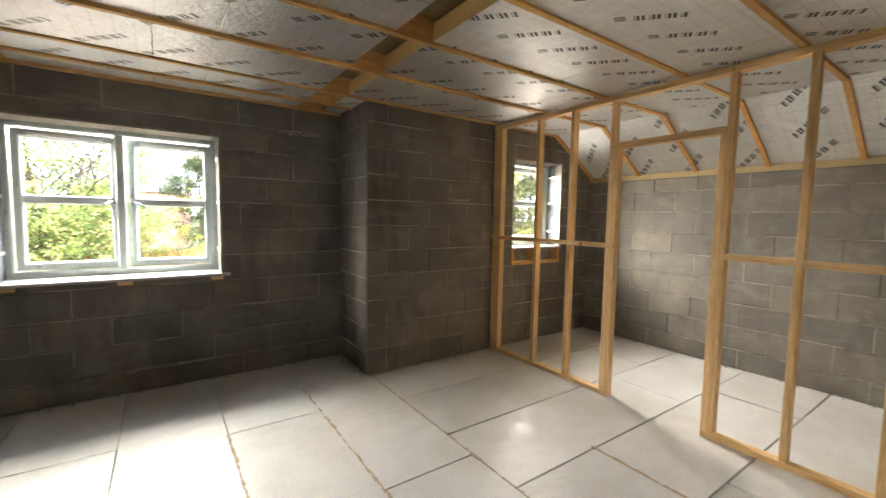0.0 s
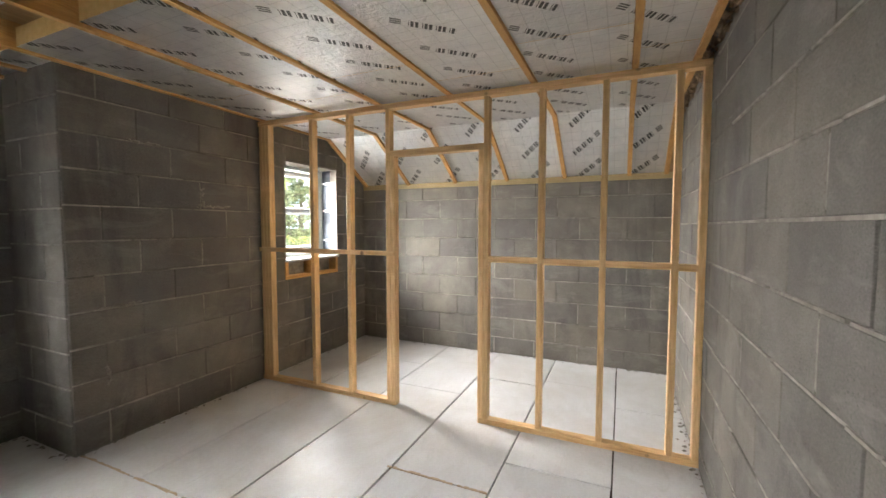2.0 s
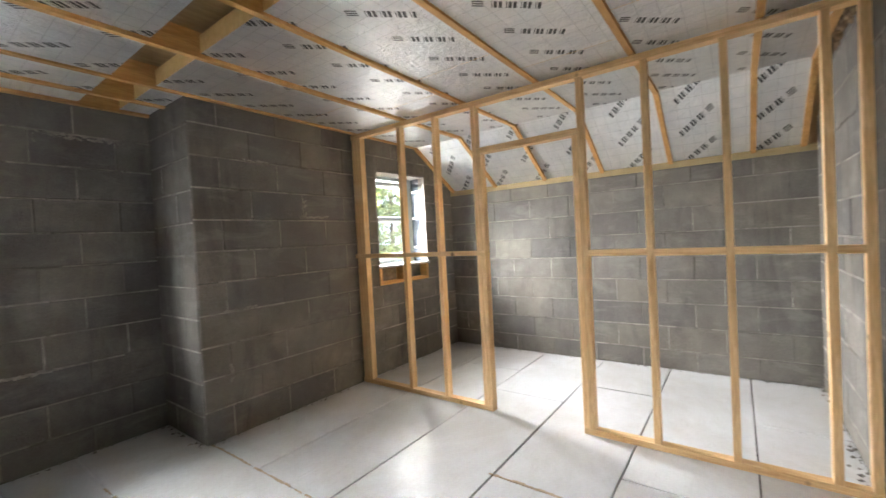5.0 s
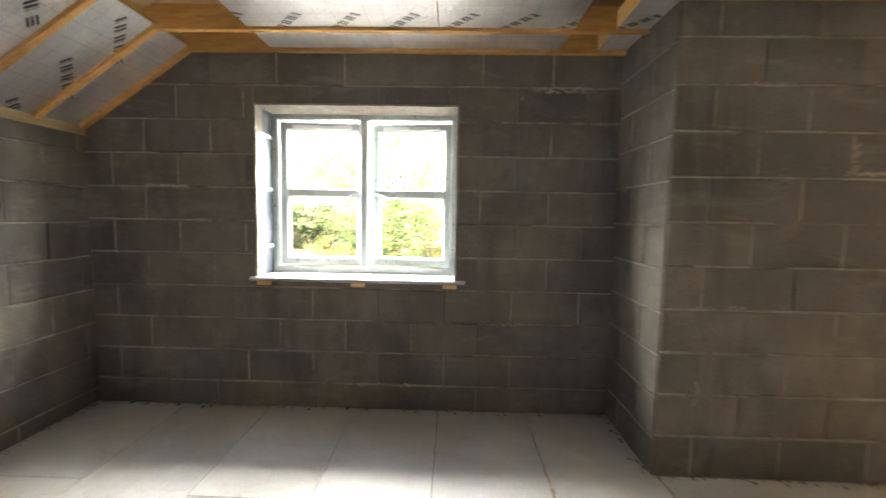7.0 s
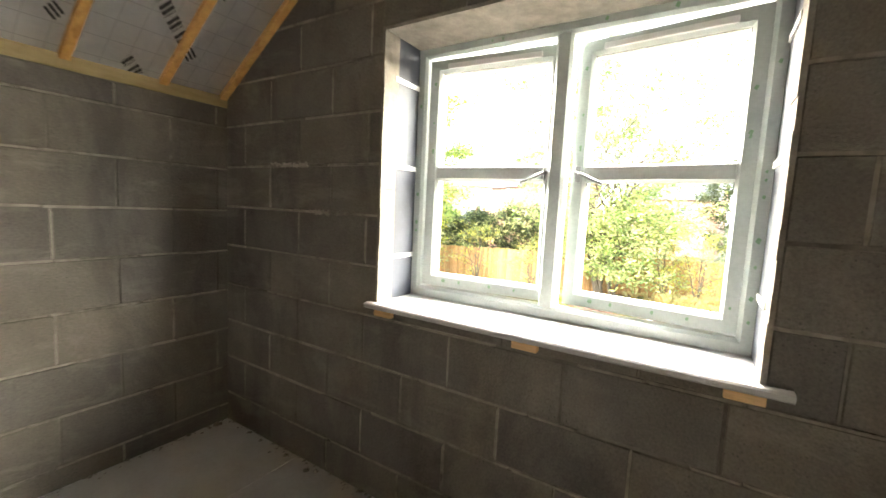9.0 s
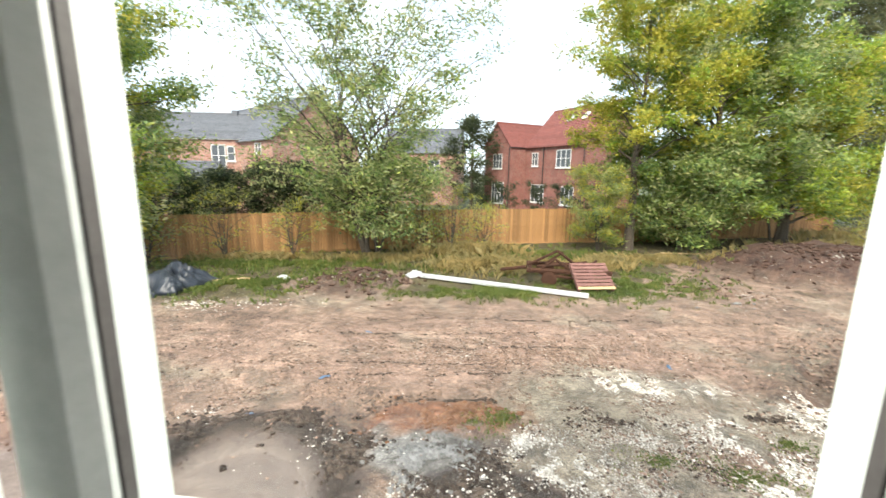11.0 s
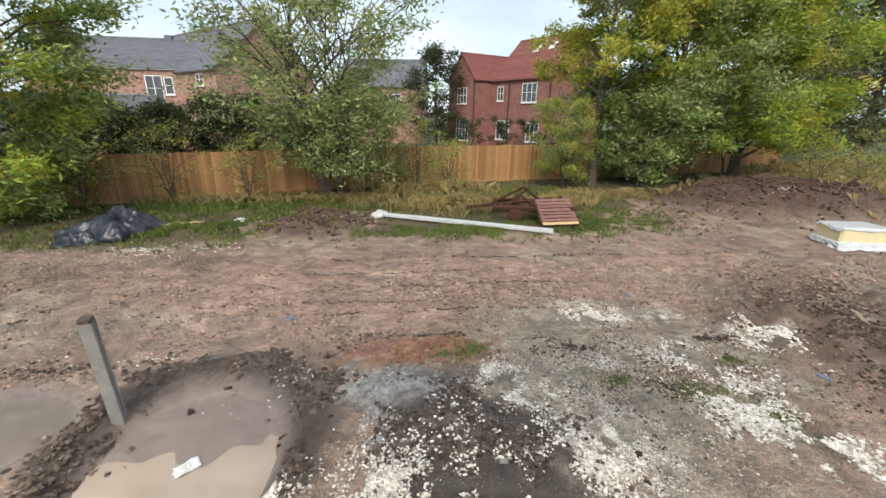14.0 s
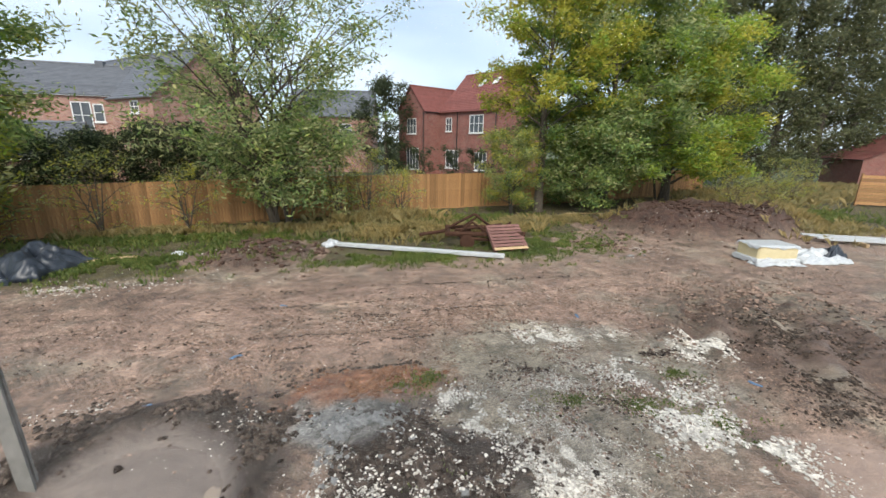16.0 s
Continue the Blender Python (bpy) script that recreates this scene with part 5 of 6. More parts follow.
corners = [(-16.5, 18.2), (-11.0, 20.1), (-3.5, 22.45), (2.5, 24.5), (13.5, 26.6), (25.0, 29.4)]
for p, q in zip(corners, corners[1:]):
    p, q = Vector(p), Vector(q)
    n = max(1, round((q - p).length / 2.7))
    for k in range(n):
        fence_bay(p.lerp(q, k / n), p.lerp(q, (k + 1) / n))
bay = base("garden_fence_panel", "horizontal slatted pale timber fence beside the garage", "fence", 30.5, 23.5, ground_z(30.5, 23.5), -35)
for k in range(9):
    bm = bmesh.new()
    box(bm, 0, 6.0, 0.0, 0.03, 0.1 + 0.2 * k, 0.28 + 0.2 * k, 0.006)
    part("slat", bm, FENCE_WOOD, bay)
for x in (0.0, 2.0, 4.0, 5.9):
    bm = bmesh.new()
    box(bm, x, x + 0.1, 0.03, 0.13, -0.2, 2.0)
    part("post", bm, FENCE_WOOD, bay)


# ---- houses ----
def house(name, label, x, y, turn, length, depth, eave, ridge, brick, tile, windows, gable_front=False, pipes=(), skylights=(), chimney=None):
    """A brick house; its near corner at (x, y), its front along +u at the turn, its depth along +v. eave and ridge: heights in the world.
    windows: (wall, along, sill, width, height), walls "front", "left" or "right"."""
    ob = base(name, label, "house", x, y, GROUND, turn)
    ze, zr = eave - GROUND, ridge - GROUND
    bm = bmesh.new()
    if gable_front:
        prism(bm, [(0, -0.5), (length, -0.5), (length, ze), (length / 2, zr), (0, ze)], "y", 0, depth)
    else:
        prism(bm, [(0, -0.5), (depth, -0.5), (depth, ze), (depth / 2, zr), (0, ze)], "x", 0, length)
    part("wall", bm, brick, ob)
    span = length if gable_front else depth
    slope = (zr - ze) / (span / 2)
    long = depth if gable_front else length
    bm = bmesh.new()
    rows_n = 22
    for side in (0, 1):
        for k in range(rows_n):
            f0, f1 = -0.06 + 1.06 * k / rows_n, -0.06 + 1.06 * (k + 1) / rows_n
            a0, a1 = f0 * span / 2, f1 * span / 2 + 0.03
            z0, z1 = ze + a0 * slope + 0.10, ze + a1 * slope + 0.055
            if side:
                a0, a1 = span - a0, span - a1
            quad = [(a0, z0), (a1, z1), (a1, z1 - 0.05), (a0, z0 - 0.05)]
            prism(bm, quad if not side else quad[::-1], "y" if gable_front else "x", -0.18, long + 0.18)
    roof = part("roof", bm, tile, ob, "roof of overlapping tile courses")
    bm = bmesh.new()
    tube(bm, [(span / 2, -0.2, zr + 0.07), (span / 2, long + 0.2, zr + 0.07)] if gable_front else [(-0.2, span / 2, zr + 0.07), (long + 0.2, span / 2, zr + 0.07)], [0.1, 0.1], 8)
    part("ridge_tiles", bm, tile, roof)
    bm = bmesh.new()
    if gable_front:
        for s in (-0.12, span + 0.02):
            box(bm, s, s + 0.1, -0.1, long + 0.1, ze - 0.16, ze - 0.04)
    else:
        box(bm, -0.1, long + 0.1, -0.14, -0.03, ze - 0.14, ze - 0.03)
    part("gutter", bm, PIPE if tile is RED_TILE else WHITE, ob)
    for wall, u, sill, wd, ht in windows:
        s = sill - GROUND
        win = new("window")
        win.parent = ob
        win.matrix_basis = {"front": pose(u, 0, s), "left": pose(0, u, s, 0, 0, -90), "right": pose(length, u, s, 0, 0, 90)}[wall]
        bm = bmesh.new()
        ring(bm, 0, wd, 0, ht, 0.07, -0.03, 0.06)
        n = max(1, round(wd / 0.55))
        for k in range(1, n):
            box(bm, wd * k / n - 0.03, wd * k / n + 0.03, -0.028, 0.05, 0.06, ht - 0.06)
        box(bm, 0.06, wd - 0.06, -0.026, 0.05, ht * 0.52 - 0.02, ht * 0.52 + 0.02)
        part("frame", bm, WHITE, win)
        bm = bmesh.new()
        box(bm, 0.05, wd - 0.05, -0.012, 0.02, 0.05, ht - 0.05)
        part("pane", bm, DARK_PANE, win)
        bm = bmesh.new()
        box(bm, -0.06, wd + 0.06, -0.08, 0.0, -0.08, -0.002)
        part("sill", bm, WHITE, win)
    for u in pipes:
        bm = bmesh.new()
        tube(bm, [(u, -0.07, 0), (u, -0.07, ze - 0.1)], [0.045, 0.045], 8)
        part("downpipe", bm, PIPE, ob)
    for u, f in skylights:
        bm = bmesh.new()
        h = 0.55
        v0, v1 = f * depth / 2, (f + 0.16) * depth / 2
        prism(bm, [(v0, ze + v0 * slope + 0.13), (v1, ze + v1 * slope + 0.13), (v1, ze + v1 * slope + 0.2), (v0, ze + v0 * slope + 0.2)], "x", u, u + h)
        part("skylight", bm, WHITE, ob)
    if chimney:
        bm = bmesh.new()
        box(bm, chimney, chimney + 0.5, depth / 2 - 0.25, depth / 2 + 0.25, zr - 0.5, zr + 0.35, 0.03)
        part("chimney", bm, tile, ob)
    return ob


turn_r = radians(-62)
ux, uy = math.cos(turn_r), math.sin(turn_r)
main_x, main_y = 12.25 - 7.6 * ux, 38.2 - 7.6 * uy
house("brick_house", "red brick house with a red tiled roof and skylights", main_x, main_y, -62, 7.6, 7.0, 3.95, 7.45, RED_BRICK, RED_TILE,
      [("front", 0.95, 2.1, 0.85, 1.25), ("front", 4.2, 1.95, 1.75, 1.55), ("front", 1.0, -1.3, 1.8, 1.7), ("front", 5.0, -1.3, 1.5, 1.6), ("right", 3.2, 2.0, 0.6, 1.0)], False, (2.6, 7.45), ((3.0, 0.60), (4.7, 0.62)))
house("brick_house_wing", "gabled red brick wing with a red tiled roof", main_x - 4.4 * ux + 1.8 * uy, main_y - 4.4 * uy - 1.8 * ux, -62, 4.4, 6.5, 3.95, 6.25, RED_BRICK, RED_TILE,
      [("front", 1.5, 1.85, 1.5, 1.45), ("front", 1.4, -1.6, 2.0, 2.1)], True, (4.2,))
house("grey_roofed_house", "mottled brick house with a dark grey tiled roof", -11.38, 33.41, 48.6, 7.39, 14.0, 3.58, 6.81, MIX_BRICK, SLATE,
      [("left", 2.6, 2.55, 1.0, 0.75)], True)
house("grey_roofed_wing", "low mottled brick wing with a grey tiled roof and white doors", -24.8, 36.2, 4, 10.8, 6.2, 3.75, 5.85, MIX_BRICK, SLATE,
      [("front", 7.35, 1.5, 1.1, 1.75), ("front", 8.55, 2.0, 0.6, 1.15)], False, (), (), 7.9)
house("brick_outbuilding", "low brick outbuilding with a grey tiled roof", -27.0, 29.5, 4, 12.4, 4.4, 0.0, 1.75, MIX_BRICK, SLATE, [])
house("distant_house", "distant pale brick house with a dark roof", -6.5, 52.0, -8, 9.0, 7.0, 3.6, 6.4, MIX_BRICK, SLATE,
      [("front", 1.2, 1.6, 1.2, 1.2), ("front", 5.6, 1.6, 1.2, 1.2)])
house("brick_garage", "low brown brick garage with a shallow roof", 42.0, 31.0, -30, 9.0, 6.0, 0.4, 2.6, RED_BRICK, RED_TILE, [], True)


# ---- things lying about on the ground ----
def crumpled(name, mat, label, category, x, y, w, d, high, turn, seed, group="", level=-99.0):
    """A thrown-down sheet: folds over its middle, its rim on the ground."""
    n = 44
    vs = []
    c, s = math.cos(radians(turn)), math.sin(radians(turn))
    for j in range(n + 1):
        for i in range(n + 1):
            u, v = i / n * 2 - 1, j / n * 2 - 1
            k = 1 + 0.22 * noise.noise((seed + u * 1.4, v * 1.4, 1))
            px, py = u * w / 2 * k, v * d / 2 * k
            rim = max(0.0, 1 - max(abs(u), abs(v)) ** 2)
            h = high * rim ** 0.6 * (0.5 + 0.7 * noise.noise((u * 1.1 + seed, v * 1.3, 3)) + 0.45 * (1 - abs(noise.noise((u * 2.2 + v, v * 2.6 - u + seed, 8))) * 4) * 0.5 + 0.10 * noise.noise((u * 7, v * 7, seed)))
            wx, wy = x + px * c - py * s, y + px * s + py * c
            vs.append((wx, wy, max(level, ground_z(wx, wy)) + 0.012 + max(0.0, h)))
    fs = [(j * (n + 1) + i, j * (n + 1) + i + 1, (j + 1) * (n + 1) + i + 1, (j + 1) * (n + 1) + i) for j in range(n) for i in range(n)]
    me = bpy.data.meshes.new(name)
    me.from_pydata(vs, [], fs)
    me.materials.append(mat)
    me.polygons.foreach_set("use_smooth", [True] * len(fs))
    ob = tagged(new(name, me), label, category, group)
    m = ob.modifiers.new("thickness", "SOLIDIFY")
    m.thickness = 0.006
    return ob


def plank(name, mat, label, category, a, b, wd, th, lift=0.0):
    a, b = Vector(a), Vector(b)
    length = (b - a).length
    bm = bmesh.new()
    box(bm, 0, length, -wd / 2, wd / 2, 0, th, min(wd, th) * 0.12)
    ob = solid(name, bm, mat, label, category)
    z0, z1 = ground_z(a.x, a.y) + lift, ground_z(b.x, b.y) + lift
    ob.matrix_world = pose(a.x, a.y, z0, 0, -math.degrees(math.atan2(z1 - z0, length)), math.degrees(math.atan2(b.y - a.y, b.x - a.x)))
    return ob


crumpled("plastic_sheet", SHEET, "crumpled black plastic sheet lying on grass", "plastic sheet", -8.1, 16.8, 2.0, 1.8, 0.8, -10, 2.0)
crumpled("plastic_sheet", SHEET, "folded end of a black plastic sheet", "plastic sheet", -8.5, 15.9, 1.0, 1.1, 0.3, 20, 5.0)
plank("plank", PALLET_RAW, "weathered plank beside the plastic sheet", "plank", (-7.3, 17.2), (-5.9, 17.5), 0.2, 0.05, 0.05)
plank("wrapped_beam", WRAP, "long white wrapped beam lying on the grass", "beam", (-0.25, 18.1), (4.85, 15.85), 0.2, 0.12, 0.03)
crumpled("beam_wrapping", WRAP, "loose white plastic at the end of the beam", "plastic wrap", -0.45, 18.3, 0.6, 0.45, 0.25, 30, 9.0)
crumpled("plastic_scrap", WRAP, "small white plastic scrap on grass", "litter", -4.9, 17.6, 0.45, 0.3, 0.14, 10, 11.0, "scraps of litter")
crumpled("paper_scrap", WRAP, "white paper scrap in the puddle", "litter", -1.95, 8.05, 0.26, 0.15, 0.07, 35, 13.0, "scraps of litter", GROUND - 0.168)
for k, (bx, by, bs) in enumerate(((-2.35, 9.75, 0.14), (-1.6, 11.0, 0.2), (4.9, 11.6, 0.16), (6.3, 8.8, 0.2), (-1.2, 13.2, 0.15))):
    crumpled("blue_scrap", BLUE_RAG, "torn blue plastic scrap trodden into mud", "litter", bx, by, bs, bs * 0.35, 0.02, 40 * k, 20.0 + k, "scraps of litter")

post = base("concrete_post", "leaning concrete post standing in mud", "post", -2.97, 8.67, ground_z(-2.97, 8.67) - 0.1)
post.matrix_world = pose(-2.97, 8.67, GROUND - 0.16, 0, -1.5, 15)
bm = bmesh.new()
prism(bm, [(-0.06, -0.06), (0.06, -0.06), (0.06, -0.02), (0.035, -0.02), (0.035, 0.02), (0.06, 0.02), (0.06, 0.06), (-0.06, 0.06)], "z", 0, 1.46)
part("shaft", bm, CONCRETE, post)
bm = bmesh.new()
box(bm, -0.062, 0.062, -0.062, 0.062, 1.46, 1.52, 0.012)
part("cap", bm, CLOD, post, "dark dirty top")

pallet = base("pallet", "red-brown wooden pallet leaning on its edge", "pallet", 5.3, 16.75, ground_z(5.3, 16.75))
pallet.matrix_world = pose(5.3, 16.4, ground_z(5.3, 16.4) + 0.02, 38, 0, 5)
for k in range(8):
    bm = bmesh.new()
    box(bm, -0.6, 0.6, 0.05 + 0.135 * k, 0.155 + 0.135 * k, 0.10, 0.122, 0.004)
    part("slat", bm, PALLET_RAW if k == 0 else PALLET, pallet)
for u in (-0.55, 0.0, 0.55):
    bm = bmesh.new()
    box(bm, u - 0.05, u + 0.05, 0.05, 1.1, 0.0, 0.099, 0.004)
    part("bearer", bm, PALLET, pallet)

rig = base("rusty_trailer", "rusty steel trailer frame with small wheels in grass", "trailer", 4.75, 17.75, ground_z(4.75, 17.75), -12)
for a, b, r in (((-1.2, -0.5, 0.42), (1.2, -0.5, 0.45), 0.06), ((-1.2, 0.5, 0.42), (1.2, 0.5, 0.45), 0.06), ((-1.1, -0.6, 0.42), (-1.1, 0.6, 0.42), 0.05), ((0, -0.6, 0.43), (0, 0.6, 0.43), 0.05), ((1.1, -0.6, 0.45), (1.1, 0.6, 0.45), 0.05),
                ((-1.2, 0, 0.45), (-0.3, 0, 0.95), 0.035), ((-0.3, 0, 0.95), (0.3, 0.1, 0.5), 0.035), ((-0.8, -0.5, 0.45), (-0.4, -0.5, 0.8), 0.03), ((-0.4, -0.5, 0.8), (0.1, -0.5, 0.45), 0.03), ((0.3, -0.5, 0.45), (0.9, 0.4, 0.62), 0.03), ((-0.9, -0.3, 0.5), (0.6, 0.3, 0.58), 0.035), ((-1.0, 0.3, 0.5), (0.8, -0.2, 0.55), 0.035), ((-0.6, 0.5, 0.45), (-0.1, 0.4, 0.85), 0.03), ((0.5, 0.45, 0.45), (0.5, -0.45, 0.6), 0.04), ((-0.5, -0.5, 0.3), (0.9, -0.5, 0.2), 0.04), ((-1.2, 0, 0.4), (-2.0, 0.1, 0.25), 0.045)):
    bm = bmesh.new()
    tube(bm, [Vector(a) * 1.12, Vector(b) * 1.12], [r * 1.5, r * 1.5], 6)
    part("bar", bm, RUST, rig)
for u, v in ((-0.6, -0.62), (0.55, -0.62), (-0.6, 0.62), (0.55, 0.62)):
    bm = bmesh.new()
    tube(bm, [(u, v - 0.07, 0.22), (u, v - 0.05, 0.22), (u, v + 0.05, 0.22), (u, v + 0.07, 0.22)], [0.17, 0.25, 0.25, 0.17], 18)
    part("wheel", bm, RUST, rig)

pack = base("insulation_pack", "yellow insulation pack in torn white wrapping", "insulation pack", 13.05, 14.4, ground_z(13.05, 14.4), -8)
bm = bmesh.new()
box(bm, -0.66, 0.66, -0.43, 0.43, 0.08, 0.56, 0.05)
part("foam", bm, YELLOW_FOAM, pack)


def draped(x0, x1, y0, y1, top, drop, seed):
    """A wrapper pulled over a box, with an uneven torn hem that flares out."""
    bm = bmesh.new()
    n, rng = 40, random.Random(seed)
    loops = []
    for z, grow in ((top + 0.012, -0.10), (top + 0.008, -0.02), (top - 0.03, 0.012), (top - drop, 0.03)):
        ring_v = []
        for k in range(n):
            t = math.tau * k / n
            c, q = math.cos(t), math.sin(t)
            m = max(abs(c), abs(q))
            px, py = (x0 + x1) / 2 + c / m * ((x1 - x0) / 2 + grow), (y0 + y1) / 2 + q / m * ((y1 - y0) / 2 + grow)
            hem = rng.uniform(-0.10, 0.06) if z < top - 0.05 else rng.uniform(-0.006, 0.006)
            ring_v.append(bm.verts.new((px + rng.uniform(-0.012, 0.012), py + rng.uniform(-0.012, 0.012), max(0.01, z + hem))))
        loops.append(ring_v)
    for p, q in zip(loops, loops[1:]):
        for k in range(n):
            bm.faces.new((p[k], p[(k + 1) % n], q[(k + 1) % n], q[k]))
    bm.faces.new(loops[0])
    return bm


part("top_wrapping", draped(-0.66, 0.66, -0.43, 0.43, 0.565, 0.06, 3), WRAP, pack, "torn white plastic over the top")
part("foot_wrapping", draped(-0.70, 0.70, -0.47, 0.47, 0.17, 0.14, 4), WRAP, pack, "white plastic gathered round the foot")
crumpled("sheet_pile", WRAP, "untidy pile of white plastic sheets on mud", "plastic wrap", 14.9, 14.2, 1.7, 1.0, 0.42, -12, 31.0)
crumpled("sheet_pile", SHEET, "grey-blue plastic sheet on a pile", "plastic sheet", 15.6, 14.4, 1.2, 0.7, 0.5, 15, 33.0)
crumpled("loose_wrapping", WRAP, "torn white wrapping below an insulation pack", "plastic wrap", 12.95, 13.95, 1.4, 0.5, 0.22, -6, 35.0)
for k in range(4):
    plank("gutter_length", WRAP, "long white plastic gutter length stacked on mud", "gutter", (17.3 + 0.15 * k, 16.6 - 0.2 * k), (22.3 + 0.3 * k, 14.6 - 0.3 * k), 0.10, 0.06, 0.22 - 0.03 * k)
plank("trestle", PALLET_RAW, "timber bearer under the gutter lengths", "timber", (18.6, 15.2), (19.0, 16.3), 0.12, 0.14, 0.0)
plank("plank", PALLET_RAW, "pale board lying under the trees", "plank", (10.6, 22.6), (12.2, 22.3), 0.15, 0.06, 0.02)


# ---- pieces of walls and floor ----
def clip(rect, hole):
    """What is left of a rectangle (u0, u1, z0, z1) outside a hole, as rectangles."""
    u0, u1, z0, z1 = rect
    a, b, c, d = hole
    if u1 <= a or u0 >= b or z1 <= c or z0 >= d:
        return [rect]
    left = []
    if u0 < a:
        left.append((u0, a, z0, z1))
    if u1 > b:
        left.append((b, u1, z0, z1))
    m0, m1 = max(u0, a), min(u1, b)
    if z0 < c:
        left.append((m0, m1, z0, c))
    if z1 > d:
        left.append((m0, m1, d, z1))
    return left


BLOCK_MESHES = {}


def block_mesh(w, h):
    key = (round(w, 3), round(h, 3))
    if key not in BLOCK_MESHES:
        bm = bmesh.new()
        bw, bh, c = w / 2, h / 2, 0.003
        back = [bm.verts.new(p) for p in ((-bw, 0, -bh), (bw, 0, -bh), (bw, 0, bh), (-bw, 0, bh))]
        rim = [bm.verts.new(p) for p in ((-bw, -0.004, -bh), (bw, -0.004, -bh), (bw, -0.004, bh), (-bw, -0.004, bh))]
        face = [bm.verts.new(p) for p in ((-bw + c, -0.008, -bh + c), (bw - c, -0.008, -bh + c), (bw - c, -0.008, bh - c), (-bw + c, -0.008, bh - c))]
        bm.faces.new(face)
        for p, q in ((back, rim), (rim, face)):
            for k in range(4):
                bm.faces.new((p[k], p[(k + 1) % 4], q[(k + 1) % 4], q[k]))
        BLOCK_MESHES[key] = meshed("block", bm, BLOCK)
    return BLOCK_MESHES[key]


def lay_blocks(wall, u0, u1, top, place, hole, first, head, seed, course=COURSE, length=LENGTH, bare=0.45):
    """Half-bond block courses over a wall; place(u, z, d) gives the pose of a block's centre on the face.
    first: height of the lowest bed joint; head: where a head joint stands in the courses of odd number."""
    rng = random.Random(seed)
    wob = random.Random(seed + 50)
    beds, heads = bmesh.new(), bmesh.new()

    def smear(bm, u, v, z0, z1, d):
        m = place((u + v) / 2, (z0 + z1) / 2, 0)
        w, h = (v - u) / 2, (z1 - z0) / 2
        vs = [bm.verts.new(m @ Vector((sx * w, sy, sz * h))) for sx, sy, sz in ((-1, 0.001, -1), (1, 0.001, -1), (1, 0.001, 1), (-1, 0.001, 1), (-0.9, -d, -0.8), (0.9, -d, -0.8), (0.9, -d, 0.8), (-0.9, -d, 0.8))]
        for q in ((4, 5, 6, 7), (0, 1, 5, 4), (2, 3, 7, 6), (1, 2, 6, 5), (3, 0, 4, 7)):
            bm.faces.new([vs[i] for i in q])

    def in_hole(u, z):
        return hole and hole[0] - 0.01 < u < hole[1] + 0.01 and hole[2] - 0.01 < z < hole[3] + 0.01

    z, k = first - course, 0
    while z < top - 0.03:
        low, z1 = max(z, 0.0), min(z + course, top)
        u = u0 - (u0 - head + (0 if k % 2 else length / 2)) % length
        while u < u1:
            rect = (max(u, u0), min(u + length, u1), low, z1)
            u += length
            for a, b, c, d in clip(rect, hole) if hole else [rect]:
                j = 0.0055
                if b - a < 0.04 or d - c < 0.03:
                    continue
                ob = new("block", block_mesh(b - a - 1.3 * j, d - c - 2 * j))
                ob.parent = wall
                ob.matrix_basis = place((a + b) / 2, (c + d) / 2, rng.uniform(0.0, 0.003)) @ pose(0, 0, 0, rng.uniform(-0.4, 0.4), 0, rng.uniform(-0.2, 0.2))
            if u < u1 - 0.03 and wob.random() > bare and not in_hole(u, (low + z1) / 2):
                smear(heads, u - wob.uniform(0.004, 0.007), u + wob.uniform(0.004, 0.007), low + 0.004, z1 - 0.004, wob.uniform(0.004, 0.0095))
        z += course
        k += 1
        if z > top - 0.03:
            break
        u = u0
        while u < u1:
            v = min(u + wob.uniform(0.12, 0.5), u1)
            if hole and hole[2] - 0.01 < z < hole[3] + 0.01:
                if u < hole[0] < v:
                    v = hole[0]
                elif hole[0] <= u < hole[1]:
                    u = hole[1]
                    continue
            if wob.random() > 0.07:
                smear(beds, u, v, z - wob.uniform(0.004, 0.0075), z + wob.uniform(0.004, 0.0075), wob.uniform(0.005, 0.0105))
            u = v
    part("bed_joints", beds, MORTAR, wall, "pale mortar bed joints")
    part("head_joints", heads, MORTAR, wall, "pale mortar head joints")


lay_blocks(wall_north, WEST, PIER_X, TOP + 0.05, lambda u, z, d: pose(u, NORTH + d, z), WIN_A, 0.178, -0.66, 1)
lay_blocks(wall_pier, PIER_X, EAST, TOP + 0.05, lambda u, z, d: pose(u, PIER_Y + d, z), WIN_B, 0.228, 2.28, 2)
lay_blocks(wall_pier_side, PIER_Y, NORTH, TOP + 0.05, lambda u, z, d: pose(PIER_X + d, u, z, 0, 0, -90), None, 0.205, 3.80, 3)
lay_blocks(wall_west, SOUTH, NORTH, EAVE_W - 0.03, lambda u, z, d: pose(WEST - d, u, z, 0, 0, 90), None, 0.10, 2.98, 4, 0.237, 0.475)
lay_blocks(wall_east, SOUTH, PIER_Y, EAVE_E - 0.03, lambda u, z, d: pose(EAST + d, u, z, 0, 0, -90), None, 0.185, 1.10, 5)
lay_blocks(wall_south, WEST, EAST, TOP + 0.1, lambda u, z, d: pose(u, SOUTH - d, z, 0, 0, 180), None, 0.12, 0.9, 6, bare=0.85)


def floor_board(x0, x1, y0, y1, rng, least=0.001, most=0.005):
    bm = bmesh.new()
    g = [rng.uniform(least, most) for _ in range(4)]
    box(bm, x0 + g[0], x1 - g[1], y0 + g[2], y1 - g[3], -0.02, rng.uniform(-0.0015, 0.0015), 0.0015)
    part("floor_board", bm, FLOOR, floor)


